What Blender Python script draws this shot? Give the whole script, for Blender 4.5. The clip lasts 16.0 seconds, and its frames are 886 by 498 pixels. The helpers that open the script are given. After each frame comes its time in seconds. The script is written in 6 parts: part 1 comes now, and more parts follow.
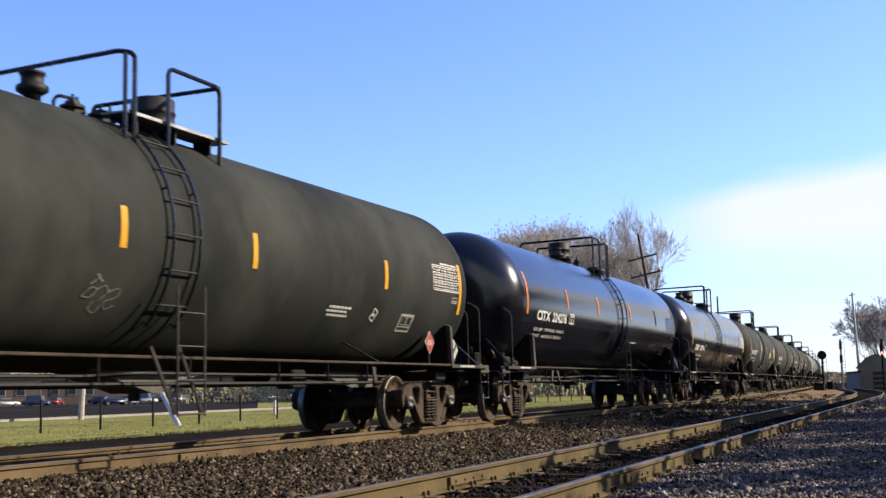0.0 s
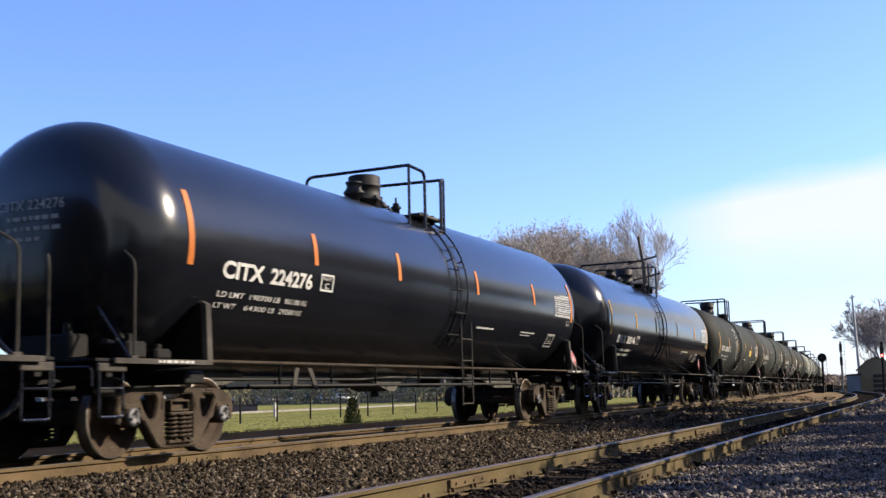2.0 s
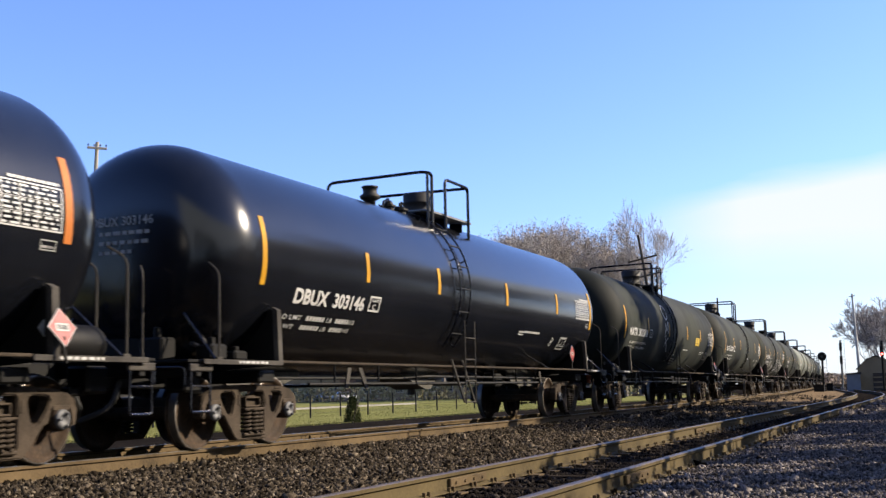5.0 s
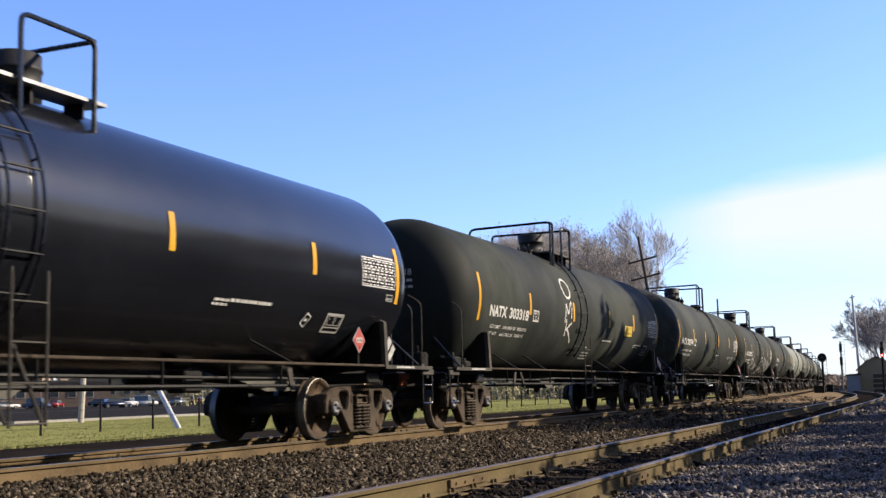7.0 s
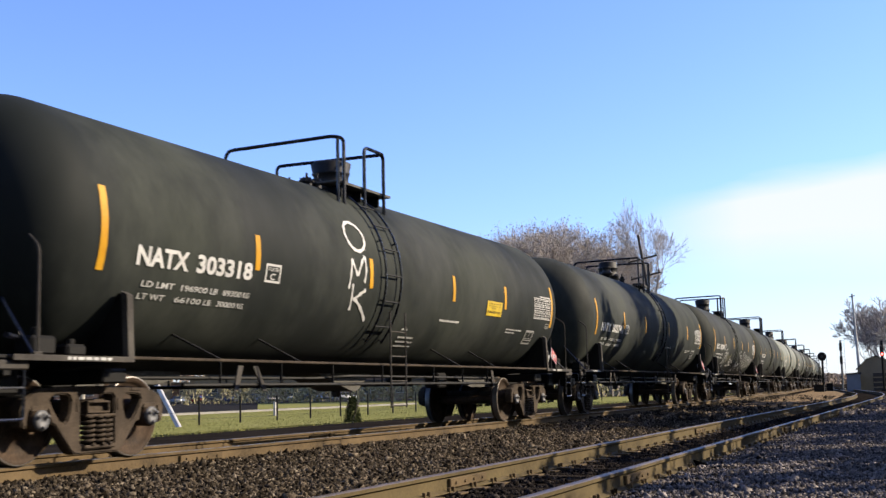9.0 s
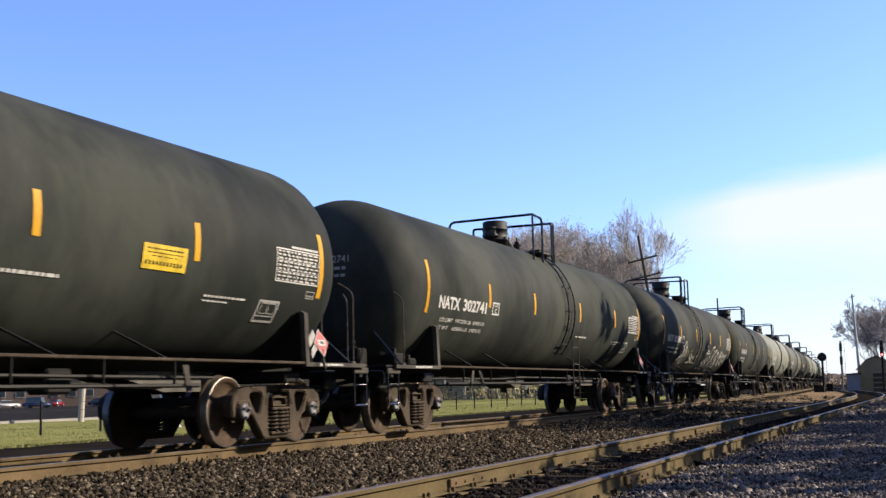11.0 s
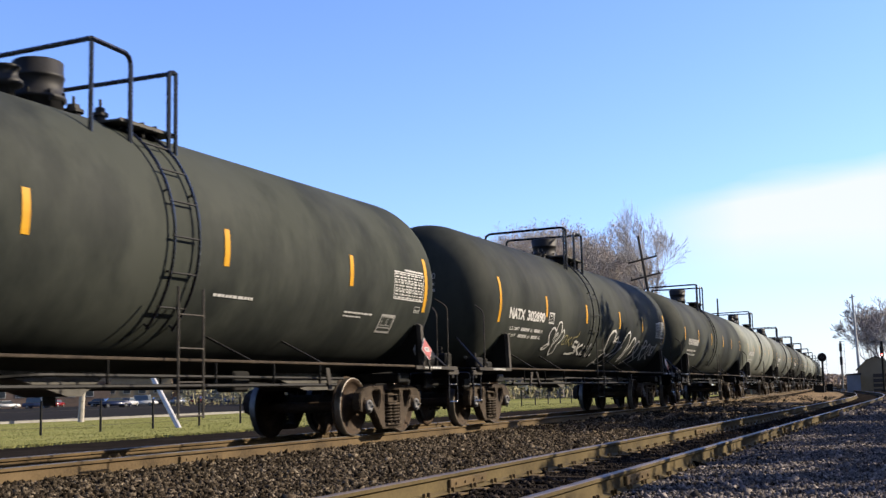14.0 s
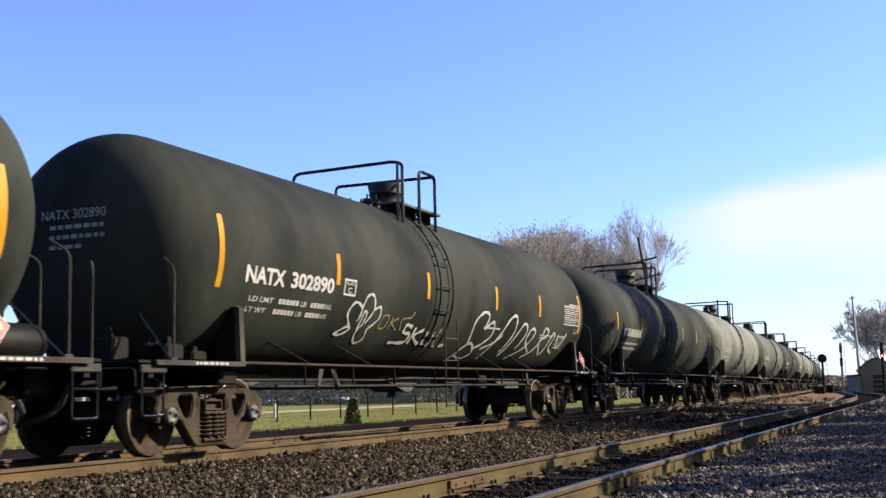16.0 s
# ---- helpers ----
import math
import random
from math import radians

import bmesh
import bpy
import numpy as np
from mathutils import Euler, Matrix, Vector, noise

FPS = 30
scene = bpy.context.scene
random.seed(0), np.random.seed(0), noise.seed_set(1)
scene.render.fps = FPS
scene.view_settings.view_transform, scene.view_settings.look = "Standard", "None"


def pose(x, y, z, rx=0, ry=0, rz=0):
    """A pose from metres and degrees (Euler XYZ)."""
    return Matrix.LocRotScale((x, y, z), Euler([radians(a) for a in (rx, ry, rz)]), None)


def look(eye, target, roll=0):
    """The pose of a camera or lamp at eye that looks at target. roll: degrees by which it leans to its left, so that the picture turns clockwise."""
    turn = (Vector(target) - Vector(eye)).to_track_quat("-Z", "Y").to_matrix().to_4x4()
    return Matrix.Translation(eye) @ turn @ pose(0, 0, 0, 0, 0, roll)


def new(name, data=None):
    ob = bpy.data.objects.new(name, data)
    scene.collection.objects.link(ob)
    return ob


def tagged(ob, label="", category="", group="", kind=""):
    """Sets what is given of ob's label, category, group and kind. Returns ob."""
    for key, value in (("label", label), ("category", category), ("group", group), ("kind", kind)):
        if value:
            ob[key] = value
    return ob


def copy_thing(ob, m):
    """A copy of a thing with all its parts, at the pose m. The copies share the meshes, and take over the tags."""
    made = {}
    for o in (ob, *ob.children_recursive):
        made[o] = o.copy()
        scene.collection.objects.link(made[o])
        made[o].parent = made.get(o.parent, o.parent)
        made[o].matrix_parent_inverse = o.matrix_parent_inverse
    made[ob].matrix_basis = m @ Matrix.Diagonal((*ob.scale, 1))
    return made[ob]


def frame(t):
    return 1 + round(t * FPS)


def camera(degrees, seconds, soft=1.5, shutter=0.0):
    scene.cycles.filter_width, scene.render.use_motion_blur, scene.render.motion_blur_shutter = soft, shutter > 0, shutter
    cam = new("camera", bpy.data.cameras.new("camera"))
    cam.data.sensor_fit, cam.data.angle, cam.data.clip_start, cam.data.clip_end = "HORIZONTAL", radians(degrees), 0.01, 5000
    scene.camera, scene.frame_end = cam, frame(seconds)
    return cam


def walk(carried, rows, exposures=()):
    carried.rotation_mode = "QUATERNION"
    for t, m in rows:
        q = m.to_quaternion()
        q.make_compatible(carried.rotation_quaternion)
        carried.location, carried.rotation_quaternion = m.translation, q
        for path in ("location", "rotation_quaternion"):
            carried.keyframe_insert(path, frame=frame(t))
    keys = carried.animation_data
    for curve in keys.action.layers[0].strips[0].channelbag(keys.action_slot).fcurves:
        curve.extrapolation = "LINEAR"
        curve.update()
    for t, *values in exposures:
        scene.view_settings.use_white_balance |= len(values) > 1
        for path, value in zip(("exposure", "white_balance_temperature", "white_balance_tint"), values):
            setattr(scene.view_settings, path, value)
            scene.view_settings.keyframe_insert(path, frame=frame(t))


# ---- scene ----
# ---- camera ----
EYE = (0.0, 0.0, 0.655)
YAW, TILT, ROLL = 23.0365, 6.8558, -1.3396
cam = camera(41.4545, 16.0, soft=1.4, shutter=0.25)


def camera_pose(drift):
    """The standing camera, nodding by a few thousandths of its tilt."""
    tilt = radians(TILT + drift * 0.02765)
    y = radians(YAW)
    way = Vector((-math.sin(y) * math.cos(tilt), math.cos(y) * math.cos(tilt), math.sin(tilt)))
    return look(EYE, Vector(EYE) + way * 10, ROLL)


NOD = ((0, 0), (0.5, 3), (1, 2), (1.5, 0.5), (2, 4.5), (2.5, 3), (3, 1.3), (3.5, 0.7), (4, 1.5), (6.5, 3.2), (7, 4.4), (7.5, 4.4),
       (8, 4.4), (8.5, 2.8), (9, 2.5), (11.5, 3.2), (12, 3), (12.5, 3), (13, 3.2), (13.5, 3.5), (14, 3.7), (14.5, 3.3), (15, 3.3),
       (15.5, 3.2), (16, 5.8))
walk(cam, [(t, camera_pose(d)) for t, d in NOD])

# ---- sky and sun ----
SUN_AZ, SUN_EL = 33.0, 29.0  # degrees from +x towards +y, and above the horizon
world = bpy.data.worlds.new("sky")
scene.world = world
world.use_nodes = True
wn, wl = world.node_tree.nodes, world.node_tree.links
wn.clear()
sky = wn.new("ShaderNodeTexSky")
sky.sky_type, sky.sun_disc = "NISHITA", False
sky.sun_elevation, sky.sun_rotation = radians(SUN_EL), radians(90 - SUN_AZ)
sky.air_density, sky.dust_density, sky.ozone_density = 1.0, 0.5, 2.0
deep = wn.new("ShaderNodeMix")
deep.data_type, deep.blend_type = "RGBA", "MULTIPLY"
deep.inputs["Factor"].default_value, deep.inputs["B"].default_value = 1.0, (1.26, 1.46, 2.22, 1)
wl.new(sky.outputs[0], deep.inputs["A"])
coord = wn.new("ShaderNodeTexCoord")
sep = wn.new("ShaderNodeSeparateXYZ")
wl.new(coord.outputs["Generated"], sep.inputs[0])


def wmath(op, a, b=None, c=None, clamp=False):
    n = wn.new("ShaderNodeMath")
    n.operation, n.use_clamp = op, clamp
    for i, v in enumerate((a, b, c)):
        if v is None:
            continue
        if isinstance(v, (int, float)):
            n.inputs[i].default_value = v
        else:
            wl.new(v, n.inputs[i])
    return n.outputs[0]


# a bank of thin bright cloud low on the sunward side of the sky
azim = wmath("ARCTAN2", sep.outputs["X"], sep.outputs["Y"])
elev = wmath("ARCSINE", sep.outputs["Z"])
cn = wn.new("ShaderNodeTexNoise")
cn.inputs["Scale"].default_value, cn.inputs["Detail"].default_value = 9.0, 5.0
cmap = wn.new("ShaderNodeMapping")
cmap.inputs["Scale"].default_value = (0.35, 0.35, 1.6)
wl.new(coord.outputs["Generated"], cmap.inputs[0])
wl.new(cmap.outputs[0], cn.inputs["Vector"])
wob = wmath("MULTIPLY", wmath("SUBTRACT", cn.outputs["Fac"], 0.5), 0.06)
top = wmath("ADD", wmath("MULTIPLY_ADD", azim, 0.17, 0.191), wob)
under = wmath("DIVIDE", wmath("SUBTRACT", top, elev), 0.022, clamp=True)
over = wmath("DIVIDE", wmath("SUBTRACT", wmath("ADD", elev, wob), 0.085), 0.045, clamp=True)
side = wmath("DIVIDE", wmath("ADD", azim, 0.24), 0.09, clamp=True)
cover = wmath("MULTIPLY", wmath("MULTIPLY", under, side), wmath("MULTIPLY_ADD", over, 0.68, 0.25))
mixc = wn.new("ShaderNodeMix")
mixc.data_type = "RGBA"
mixc.inputs["B"].default_value = (7.5, 7.8, 8.05, 1)
wl.new(wmath("MAXIMUM", cover, 0.0), mixc.inputs["Factor"])
wl.new(deep.outputs["Result"], mixc.inputs["A"])
bg = wn.new("ShaderNodeBackground")
bg.inputs["Strength"].default_value = 0.0516
wl.new(mixc.outputs["Result"], bg.inputs["Color"])
wout = wn.new("ShaderNodeOutputWorld")
wl.new(bg.outputs[0], wout.inputs["Surface"])

sa, se = radians(SUN_AZ), radians(SUN_EL)
TO_SUN = Vector((math.cos(sa) * math.cos(se), math.sin(sa) * math.cos(se), math.sin(se)))
sun = new("sun", bpy.data.lights.new("sun", "SUN"))
sun.data.energy, sun.data.angle, sun.data.color = 5.0, radians(0.53), (1.0, 0.85, 0.65)
sun.matrix_world = look(TO_SUN * 200, (0, 0, 0))
scene.view_settings.exposure = 1.3


# ---- materials ----
def material(name, colour, rough=0.6, metal=0.0, dark=None, light=None, scale=4.0, fine=60.0, bump=0.2, depth=0.01, gloss_vary=0.15, stretch=(1, 1, 1),
             vary=0.0, spec=0.5, fine_amount=0.35, lo=0.34, hi=0.68):
    """A painted, rusty or mineral surface: two scales of noise tint the colour, the fine one also gives relief."""
    m = bpy.data.materials.new(name)
    m.use_nodes = True
    nt = m.node_tree
    n, l = nt.nodes, nt.links
    p = n["Principled BSDF"]
    p.inputs["Metallic"].default_value = metal
    p.inputs["Specular IOR Level"].default_value = spec
    tc = n.new("ShaderNodeTexCoord")
    mp = n.new("ShaderNodeMapping")
    mp.inputs["Scale"].default_value = stretch
    l.new(tc.outputs["Object"], mp.inputs[0])
    if vary:
        info = n.new("ShaderNodeObjectInfo")
        shift = n.new("ShaderNodeMath")
        shift.operation = "MULTIPLY"
        shift.inputs[1].default_value = 37.0
        l.new(info.outputs["Random"], shift.inputs[0])
        l.new(shift.outputs[0], mp.inputs["Location"])
    big, small = n.new("ShaderNodeTexNoise"), n.new("ShaderNodeTexNoise")
    for t, s, d in ((big, scale, 6.0), (small, fine, 4.0)):
        t.inputs["Scale"].default_value, t.inputs["Detail"].default_value, t.inputs["Roughness"].default_value = s, d, 0.6
        l.new(mp.outputs[0], t.inputs["Vector"])
    ramp = n.new("ShaderNodeValToRGB")
    r = ramp.color_ramp
    dark = dark or tuple(c * 0.6 for c in colour)
    light = light or tuple(min(1, c * 1.35) for c in colour)
    r.elements[0].position, r.elements[0].color = lo, (*dark, 1)
    r.elements[1].position, r.elements[1].color = hi, (*light, 1)
    mid = r.elements.new(0.5)
    mid.color = (*colour, 1)
    add = n.new("ShaderNodeMix")
    add.data_type = "FLOAT"
    add.inputs["Factor"].default_value = fine_amount
    l.new(big.outputs["Fac"], add.inputs["A"])
    l.new(small.outputs["Fac"], add.inputs["B"])
    l.new(add.outputs["Result"], ramp.inputs["Fac"])
    last = ramp.outputs["Color"]
    if vary:
        hsv = n.new("ShaderNodeHueSaturation")
        k = n.new("ShaderNodeMapRange")
        k.inputs["To Min"].default_value, k.inputs["To Max"].default_value = 1 - vary, 1 + vary
        l.new(info.outputs["Random"], k.inputs["Value"])
        l.new(k.outputs["Result"], hsv.inputs["Value"])
        l.new(last, hsv.inputs["Color"])
        last = hsv.outputs["Color"]
    l.new(last, p.inputs["Base Color"])
    rr = n.new("ShaderNodeMapRange")
    rr.inputs["To Min"].default_value, rr.inputs["To Max"].default_value = max(0.05, rough - gloss_vary), min(1, rough + gloss_vary)
    l.new(big.outputs["Fac"], rr.inputs["Value"])
    l.new(rr.outputs["Result"], p.inputs["Roughness"])
    if bump:
        b = n.new("ShaderNodeBump")
        b.inputs["Strength"].default_value, b.inputs["Distance"].default_value = bump, depth
        l.new(small.outputs["Fac"], b.inputs["Height"])
        l.new(b.outputs["Normal"], p.inputs["Normal"])
    return m


def island_tint(m, amount, few=0.0):
    """Vary a joined mesh of many small pieces from piece to piece."""
    nt = m.node_tree
    p = nt.nodes["Principled BSDF"]
    src = p.inputs["Base Color"].links[0].from_socket
    geo, hsv, k = nt.nodes.new("ShaderNodeNewGeometry"), nt.nodes.new("ShaderNodeHueSaturation"), nt.nodes.new("ShaderNodeMapRange")
    k.inputs["To Min"].default_value, k.inputs["To Max"].default_value = 1 - amount, 1 + amount
    src_value = geo.outputs["Random Per Island"]
    if few:  # most pieces dull, a few bright
        up = nt.nodes.new("ShaderNodeMath")
        up.operation = "POWER"
        up.inputs[1].default_value = few
        nt.links.new(src_value, up.inputs[0])
        src_value = up.outputs[0]
        k.inputs["To Min"].default_value, k.inputs["To Max"].default_value = 0.3, 2.7
    nt.links.new(src_value, k.inputs["Value"])
    nt.links.new(k.outputs["Result"], hsv.inputs["Value"])
    nt.links.new(src, hsv.inputs["Color"])
    nt.links.new(hsv.outputs["Color"], p.inputs["Base Color"])
    return m


def dusted(m, weight):
    """Weathered paint: its gloss is dulled unevenly."""
    p = m.node_tree.nodes["Principled BSDF"]
    if weight:  # weathering in large soft clouds and narrow runs dulls the paint unevenly
        nt = m.node_tree
        tc, mp = nt.nodes.new("ShaderNodeTexCoord"), nt.nodes.new("ShaderNodeMapping")
        mp.inputs["Scale"].default_value = (0.7, 0.7, 0.45)
        cloud, run = nt.nodes.new("ShaderNodeTexNoise"), nt.nodes.new("ShaderNodeTexNoise")
        cloud.inputs["Scale"].default_value, cloud.inputs["Detail"].default_value, cloud.inputs["Roughness"].default_value = 0.85, 4.0, 0.55
        run.inputs["Scale"].default_value, run.inputs["Detail"].default_value = 3.5, 3.0
        info, shift = nt.nodes.new("ShaderNodeObjectInfo"), nt.nodes.new("ShaderNodeMath")
        shift.operation, shift.inputs[1].default_value = "MULTIPLY", 53.0
        nt.links.new(info.outputs["Random"], shift.inputs[0])
        nt.links.new(shift.outputs[0], mp.inputs["Location"])
        nt.links.new(tc.outputs["Object"], mp.inputs[0])
        thin = nt.nodes.new("ShaderNodeMapping")
        thin.inputs["Scale"].default_value = (0.5, 1.0, 0.25)
        nt.links.new(mp.outputs[0], cloud.inputs["Vector"])
        nt.links.new(mp.outputs[0], thin.inputs[0])
        nt.links.new(thin.outputs[0], run.inputs["Vector"])
        both, lift = nt.nodes.new("ShaderNodeMix"), nt.nodes.new("ShaderNodeMapRange")
        both.data_type = "FLOAT"
        both.inputs["Factor"].default_value = 0.1
        nt.links.new(cloud.outputs["Fac"], both.inputs["A"])
        nt.links.new(run.outputs["Fac"], both.inputs["B"])
        k = p.inputs["Specular IOR Level"].default_value
        lift.inputs["From Min"].default_value, lift.inputs["From Max"].default_value = 0.38, 0.62
        lift.inputs["To Min"].default_value, lift.inputs["To Max"].default_value = k * 0.5, k * 1.45
        nt.links.new(both.outputs["Result"], lift.inputs["Value"])
        nt.links.new(lift.outputs["Result"], p.inputs["Specular IOR Level"])
    return m


paint_gloss = dusted(material("gloss black tank paint", (0.0043, 0.005, 0.0073), 0.19, 0, (0.0029, 0.0034, 0.0052), (0.0068, 0.0077, 0.0108), 0.5, 9, 0.0, 0.004, 0.04, (1, 1, 0.6), 0.1), 0.0)
paint_grey = dusted(material("weathered dark grey tank paint", (0.0165, 0.0187, 0.0163), 0.75, 0, (0.0095, 0.0113, 0.0103), (0.025, 0.0277, 0.023), 0.4, 4, 0.05, 0.004, 0.24, (1, 1, 0.6), 0.12, 0.08, 0.14, 0.42, 0.58), 0.25)
paint_dusty = dusted(material("dusty grey black tank paint", (0.0189, 0.0216, 0.0193), 0.75, 0, (0.0107, 0.0128, 0.0121), (0.0282, 0.0316, 0.0272), 0.38, 4, 0.05, 0.004, 0.24, (1, 1, 0.6), 0.12, 0.07, 0.14, 0.42, 0.58), 0.25)
# far tanks only: the brightening of low-angle sun is put into this paint
paint_far_lit = dusted(material("dusty grey tank paint lightened for grazing sun", (0.088, 0.096, 0.083), 0.66, 0, (0.056, 0.062, 0.055), (0.13, 0.14, 0.12), 0.5, 7, 0.05, 0.004, 0.08, (1, 1, 0.6), 0.3, 0.1, 0.2, 0.4, 0.62), 0.2)
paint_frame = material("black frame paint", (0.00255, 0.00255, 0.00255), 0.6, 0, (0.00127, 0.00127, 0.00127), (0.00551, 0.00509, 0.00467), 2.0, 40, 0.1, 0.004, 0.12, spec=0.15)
dome_paint = material("dusty black dome paint", (0.011, 0.011, 0.012), 0.6, 0, (0.006, 0.006, 0.0065), (0.02, 0.02, 0.02), 3.0, 40, 0.1, 0.004, 0.1, spec=0.2)
paint_rail = material("worn black handrail paint", (0.004, 0.0048, 0.0085), 0.26, 0.0, None, None, 5, 60, 0.05, spec=0.5)
dusty_steel = material("dusty cast steel", (0.032, 0.0245, 0.018), 0.8, 0.0, (0.012, 0.0092, 0.007), (0.064, 0.049, 0.036), 3.0, 40, 0.3, 0.006, spec=0.1)
frame_dust = material("dusty black frame edge", (0.034, 0.031, 0.028), 0.75, 0, (0.014, 0.0125, 0.0115), (0.062, 0.057, 0.05), 2.0, 40, 0.15, 0.004, spec=0.12)
sill_grey = material("dusty grey sill paint", (0.055, 0.053, 0.048), 0.75, 0, (0.026, 0.025, 0.023), (0.09, 0.087, 0.08), 2.5, 40, 0.15, 0.004, spec=0.15)
rusty_wheel = material("dark rusty wheel steel", (0.03, 0.0195, 0.0125), 0.75, 0.0, (0.009, 0.0066, 0.005), (0.062, 0.041, 0.026), 2.5, 30, 0.15, 0.004, spec=0.12)
tread_steel = material("worn wheel tread steel", (0.144, 0.132, 0.12), 0.45, 0.8, None, None, 6, 60, 0.05)
bearing_blue = material("grey blue bearing cap", (0.0467, 0.0488, 0.0551), 0.6, 0.0, (0.017, 0.0153, 0.0144), (0.0806, 0.0848, 0.0933), 8, 60, 0.1)
stripe_yellow = material("yellow reflective tape", (0.339, 0.178, 0.00848), 0.5, 0, (0.263, 0.127, 0.00636), (0.382, 0.212, 0.0127), 3, 40, 0.0, spec=0.15)
stripe_orange = material("orange reflective tape", (0.318, 0.102, 0.0212), 0.5, 0, (0.233, 0.0679, 0.0127), (0.361, 0.127, 0.0339), 3, 40, 0.0, spec=0.15)
stencil_white = material("white stencil paint", (0.339, 0.339, 0.331), 0.55, 0, (0.255, 0.255, 0.246), (0.365, 0.365, 0.356), 3, 30, 0.0)
stencil_faded = material("dusty white stencil paint", (0.212, 0.212, 0.204), 0.6, 0, (0.127, 0.127, 0.123), (0.263, 0.263, 0.255), 5, 60, 0.0)
placard_red = material("red placard", (0.195, 0.0127, 0.0106), 0.5, 0, (0.153, 0.00848, 0.00764), (0.221, 0.0212, 0.017), 6, 60, 0.0)
scrawl_yellow = material("thin yellow spray paint", (0.144, 0.123, 0.0382), 0.6, 0, (0.0848, 0.0721, 0.0212), (0.178, 0.153, 0.0509), 6, 60, 0.0)
chalk = material("thin chalk", (0.0933, 0.0933, 0.0891), 0.8, 0, (0.0339, 0.0339, 0.0339), (0.144, 0.144, 0.14), 8, 60, 0.0)
orange_rust = material("orange rust", (0.102, 0.0297, 0.0106), 0.8, 0, (0.0424, 0.0127, 0.00636), (0.136, 0.0467, 0.017), 6, 40, 0.3, spec=0.1)
plate_yellow = material("yellow notice plate", (0.361, 0.255, 0.00848), 0.5, 0, None, None, 6, 60, 0.0)
rail_side = material("rust brown rail steel", (0.0693, 0.0488, 0.0255), 0.8, 0.0, (0.0269, 0.0191, 0.0106), (0.099, 0.0707, 0.0382), 1.2, 35, 0.25, 0.004, spec=0.1)
siding_side = material("dull brown siding rail steel", (0.06, 0.0455, 0.0215), 0.8, 0.0, (0.024, 0.018, 0.009), (0.086, 0.066, 0.032), 1.2, 35, 0.25, 0.004, spec=0.1)
rail_top = material("polished rail head", (0.127, 0.11, 0.0933), 0.42, 0.6, (0.0848, 0.0679, 0.0509), (0.17, 0.153, 0.132), 2, 50, 0.05, 0.002)
tie_wood = material("creosoted tie wood", (0.0159, 0.0131, 0.011), 0.85, 0, (0.00725, 0.00609, 0.00523), (0.0377, 0.0319, 0.0261), 3, 40, 0.5, 0.01, 0.1, (1, 12, 12), 0.3, spec=0.0)
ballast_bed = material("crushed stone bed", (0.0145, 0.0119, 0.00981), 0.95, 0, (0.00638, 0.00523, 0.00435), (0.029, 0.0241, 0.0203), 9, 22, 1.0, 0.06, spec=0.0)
gravel_bed = material("grey gravel bed", (0.065, 0.058, 0.055), 0.95, 0, (0.035, 0.031, 0.029), (0.105, 0.095, 0.09), 9, 22, 1.0, 0.06, spec=0.0)
stone = island_tint(material("crushed brown and grey stone", (0.036, 0.0285, 0.0205), 0.9, 0, (0.0105, 0.0085, 0.0065), (0.102, 0.088, 0.068), 14, 70, 0.5, 0.008, spec=0.0), 0.0, 2.1)
dark_stone = island_tint(material("sooty grey cinder stone", (0.062, 0.055, 0.0515), 0.92, 0, (0.031, 0.0275, 0.026), (0.113, 0.101, 0.094), 14, 70, 0.5, 0.008, spec=0.0), 0.0, 1.1)
soot_stone = island_tint(material("soot black stone", (0.0116, 0.0099, 0.00896), 0.92, 0, (0.00435, 0.00377, 0.00338), (0.0241, 0.0208, 0.0184), 14, 70, 0.5, 0.008, spec=0.0), 0.0, 1.5)
dry_earth = material("dry tan earth", (0.145, 0.106, 0.066), 0.95, 0, (0.085, 0.062, 0.039), (0.21, 0.157, 0.1), 1.5, 18, 0.6, 0.04, spec=0.0)
grass_mat = material("dry autumn grass", (0.14, 0.142, 0.051), 0.95, 0, (0.098, 0.106, 0.034), (0.178, 0.172, 0.08), 0.6, 8, 0.6, 0.05, spec=0.0)
blade_mat = island_tint(material("dry grass blades", (0.16, 0.16, 0.058), 0.8, 0, (0.117, 0.126, 0.041), (0.194, 0.192, 0.092), 3, 20, 0.0, spec=0.0), 0.4)
dirt_mat = material("dark cinder dirt", (0.0125, 0.0108, 0.0098), 0.95, 0, (0.0065, 0.0057, 0.005), (0.0215, 0.019, 0.0172), 0.8, 14, 0.7, 0.05, spec=0.0)
asphalt = material("grey asphalt", (0.0175, 0.018, 0.0203), 0.85, 0, (0.0116, 0.0119, 0.0133), (0.0261, 0.0266, 0.029), 0.5, 30, 0.3, 0.01, spec=0.0)
concrete = material("pale concrete", (0.161, 0.155, 0.138), 0.85, 0, (0.112, 0.106, 0.0965), (0.194, 0.187, 0.171), 1.5, 30, 0.3, 0.006)
white_paint = material("weathered white paint", (0.314, 0.31, 0.297), 0.55, 0, (0.233, 0.225, 0.212), (0.339, 0.339, 0.331), 3, 40, 0.1)
pole_wood = material("weathered pole wood", (0.255, 0.233, 0.195), 0.8, 0, (0.17, 0.148, 0.119), (0.297, 0.28, 0.246), 3, 30, 0.4, 0.01, 0.1, (6, 6, 0.6))
twig_grey = material("grey twigs", (0.26, 0.24, 0.235), 0.9, 0, (0.18, 0.165, 0.155), (0.33, 0.31, 0.3), 4, 40, 0.0, spec=0.0)
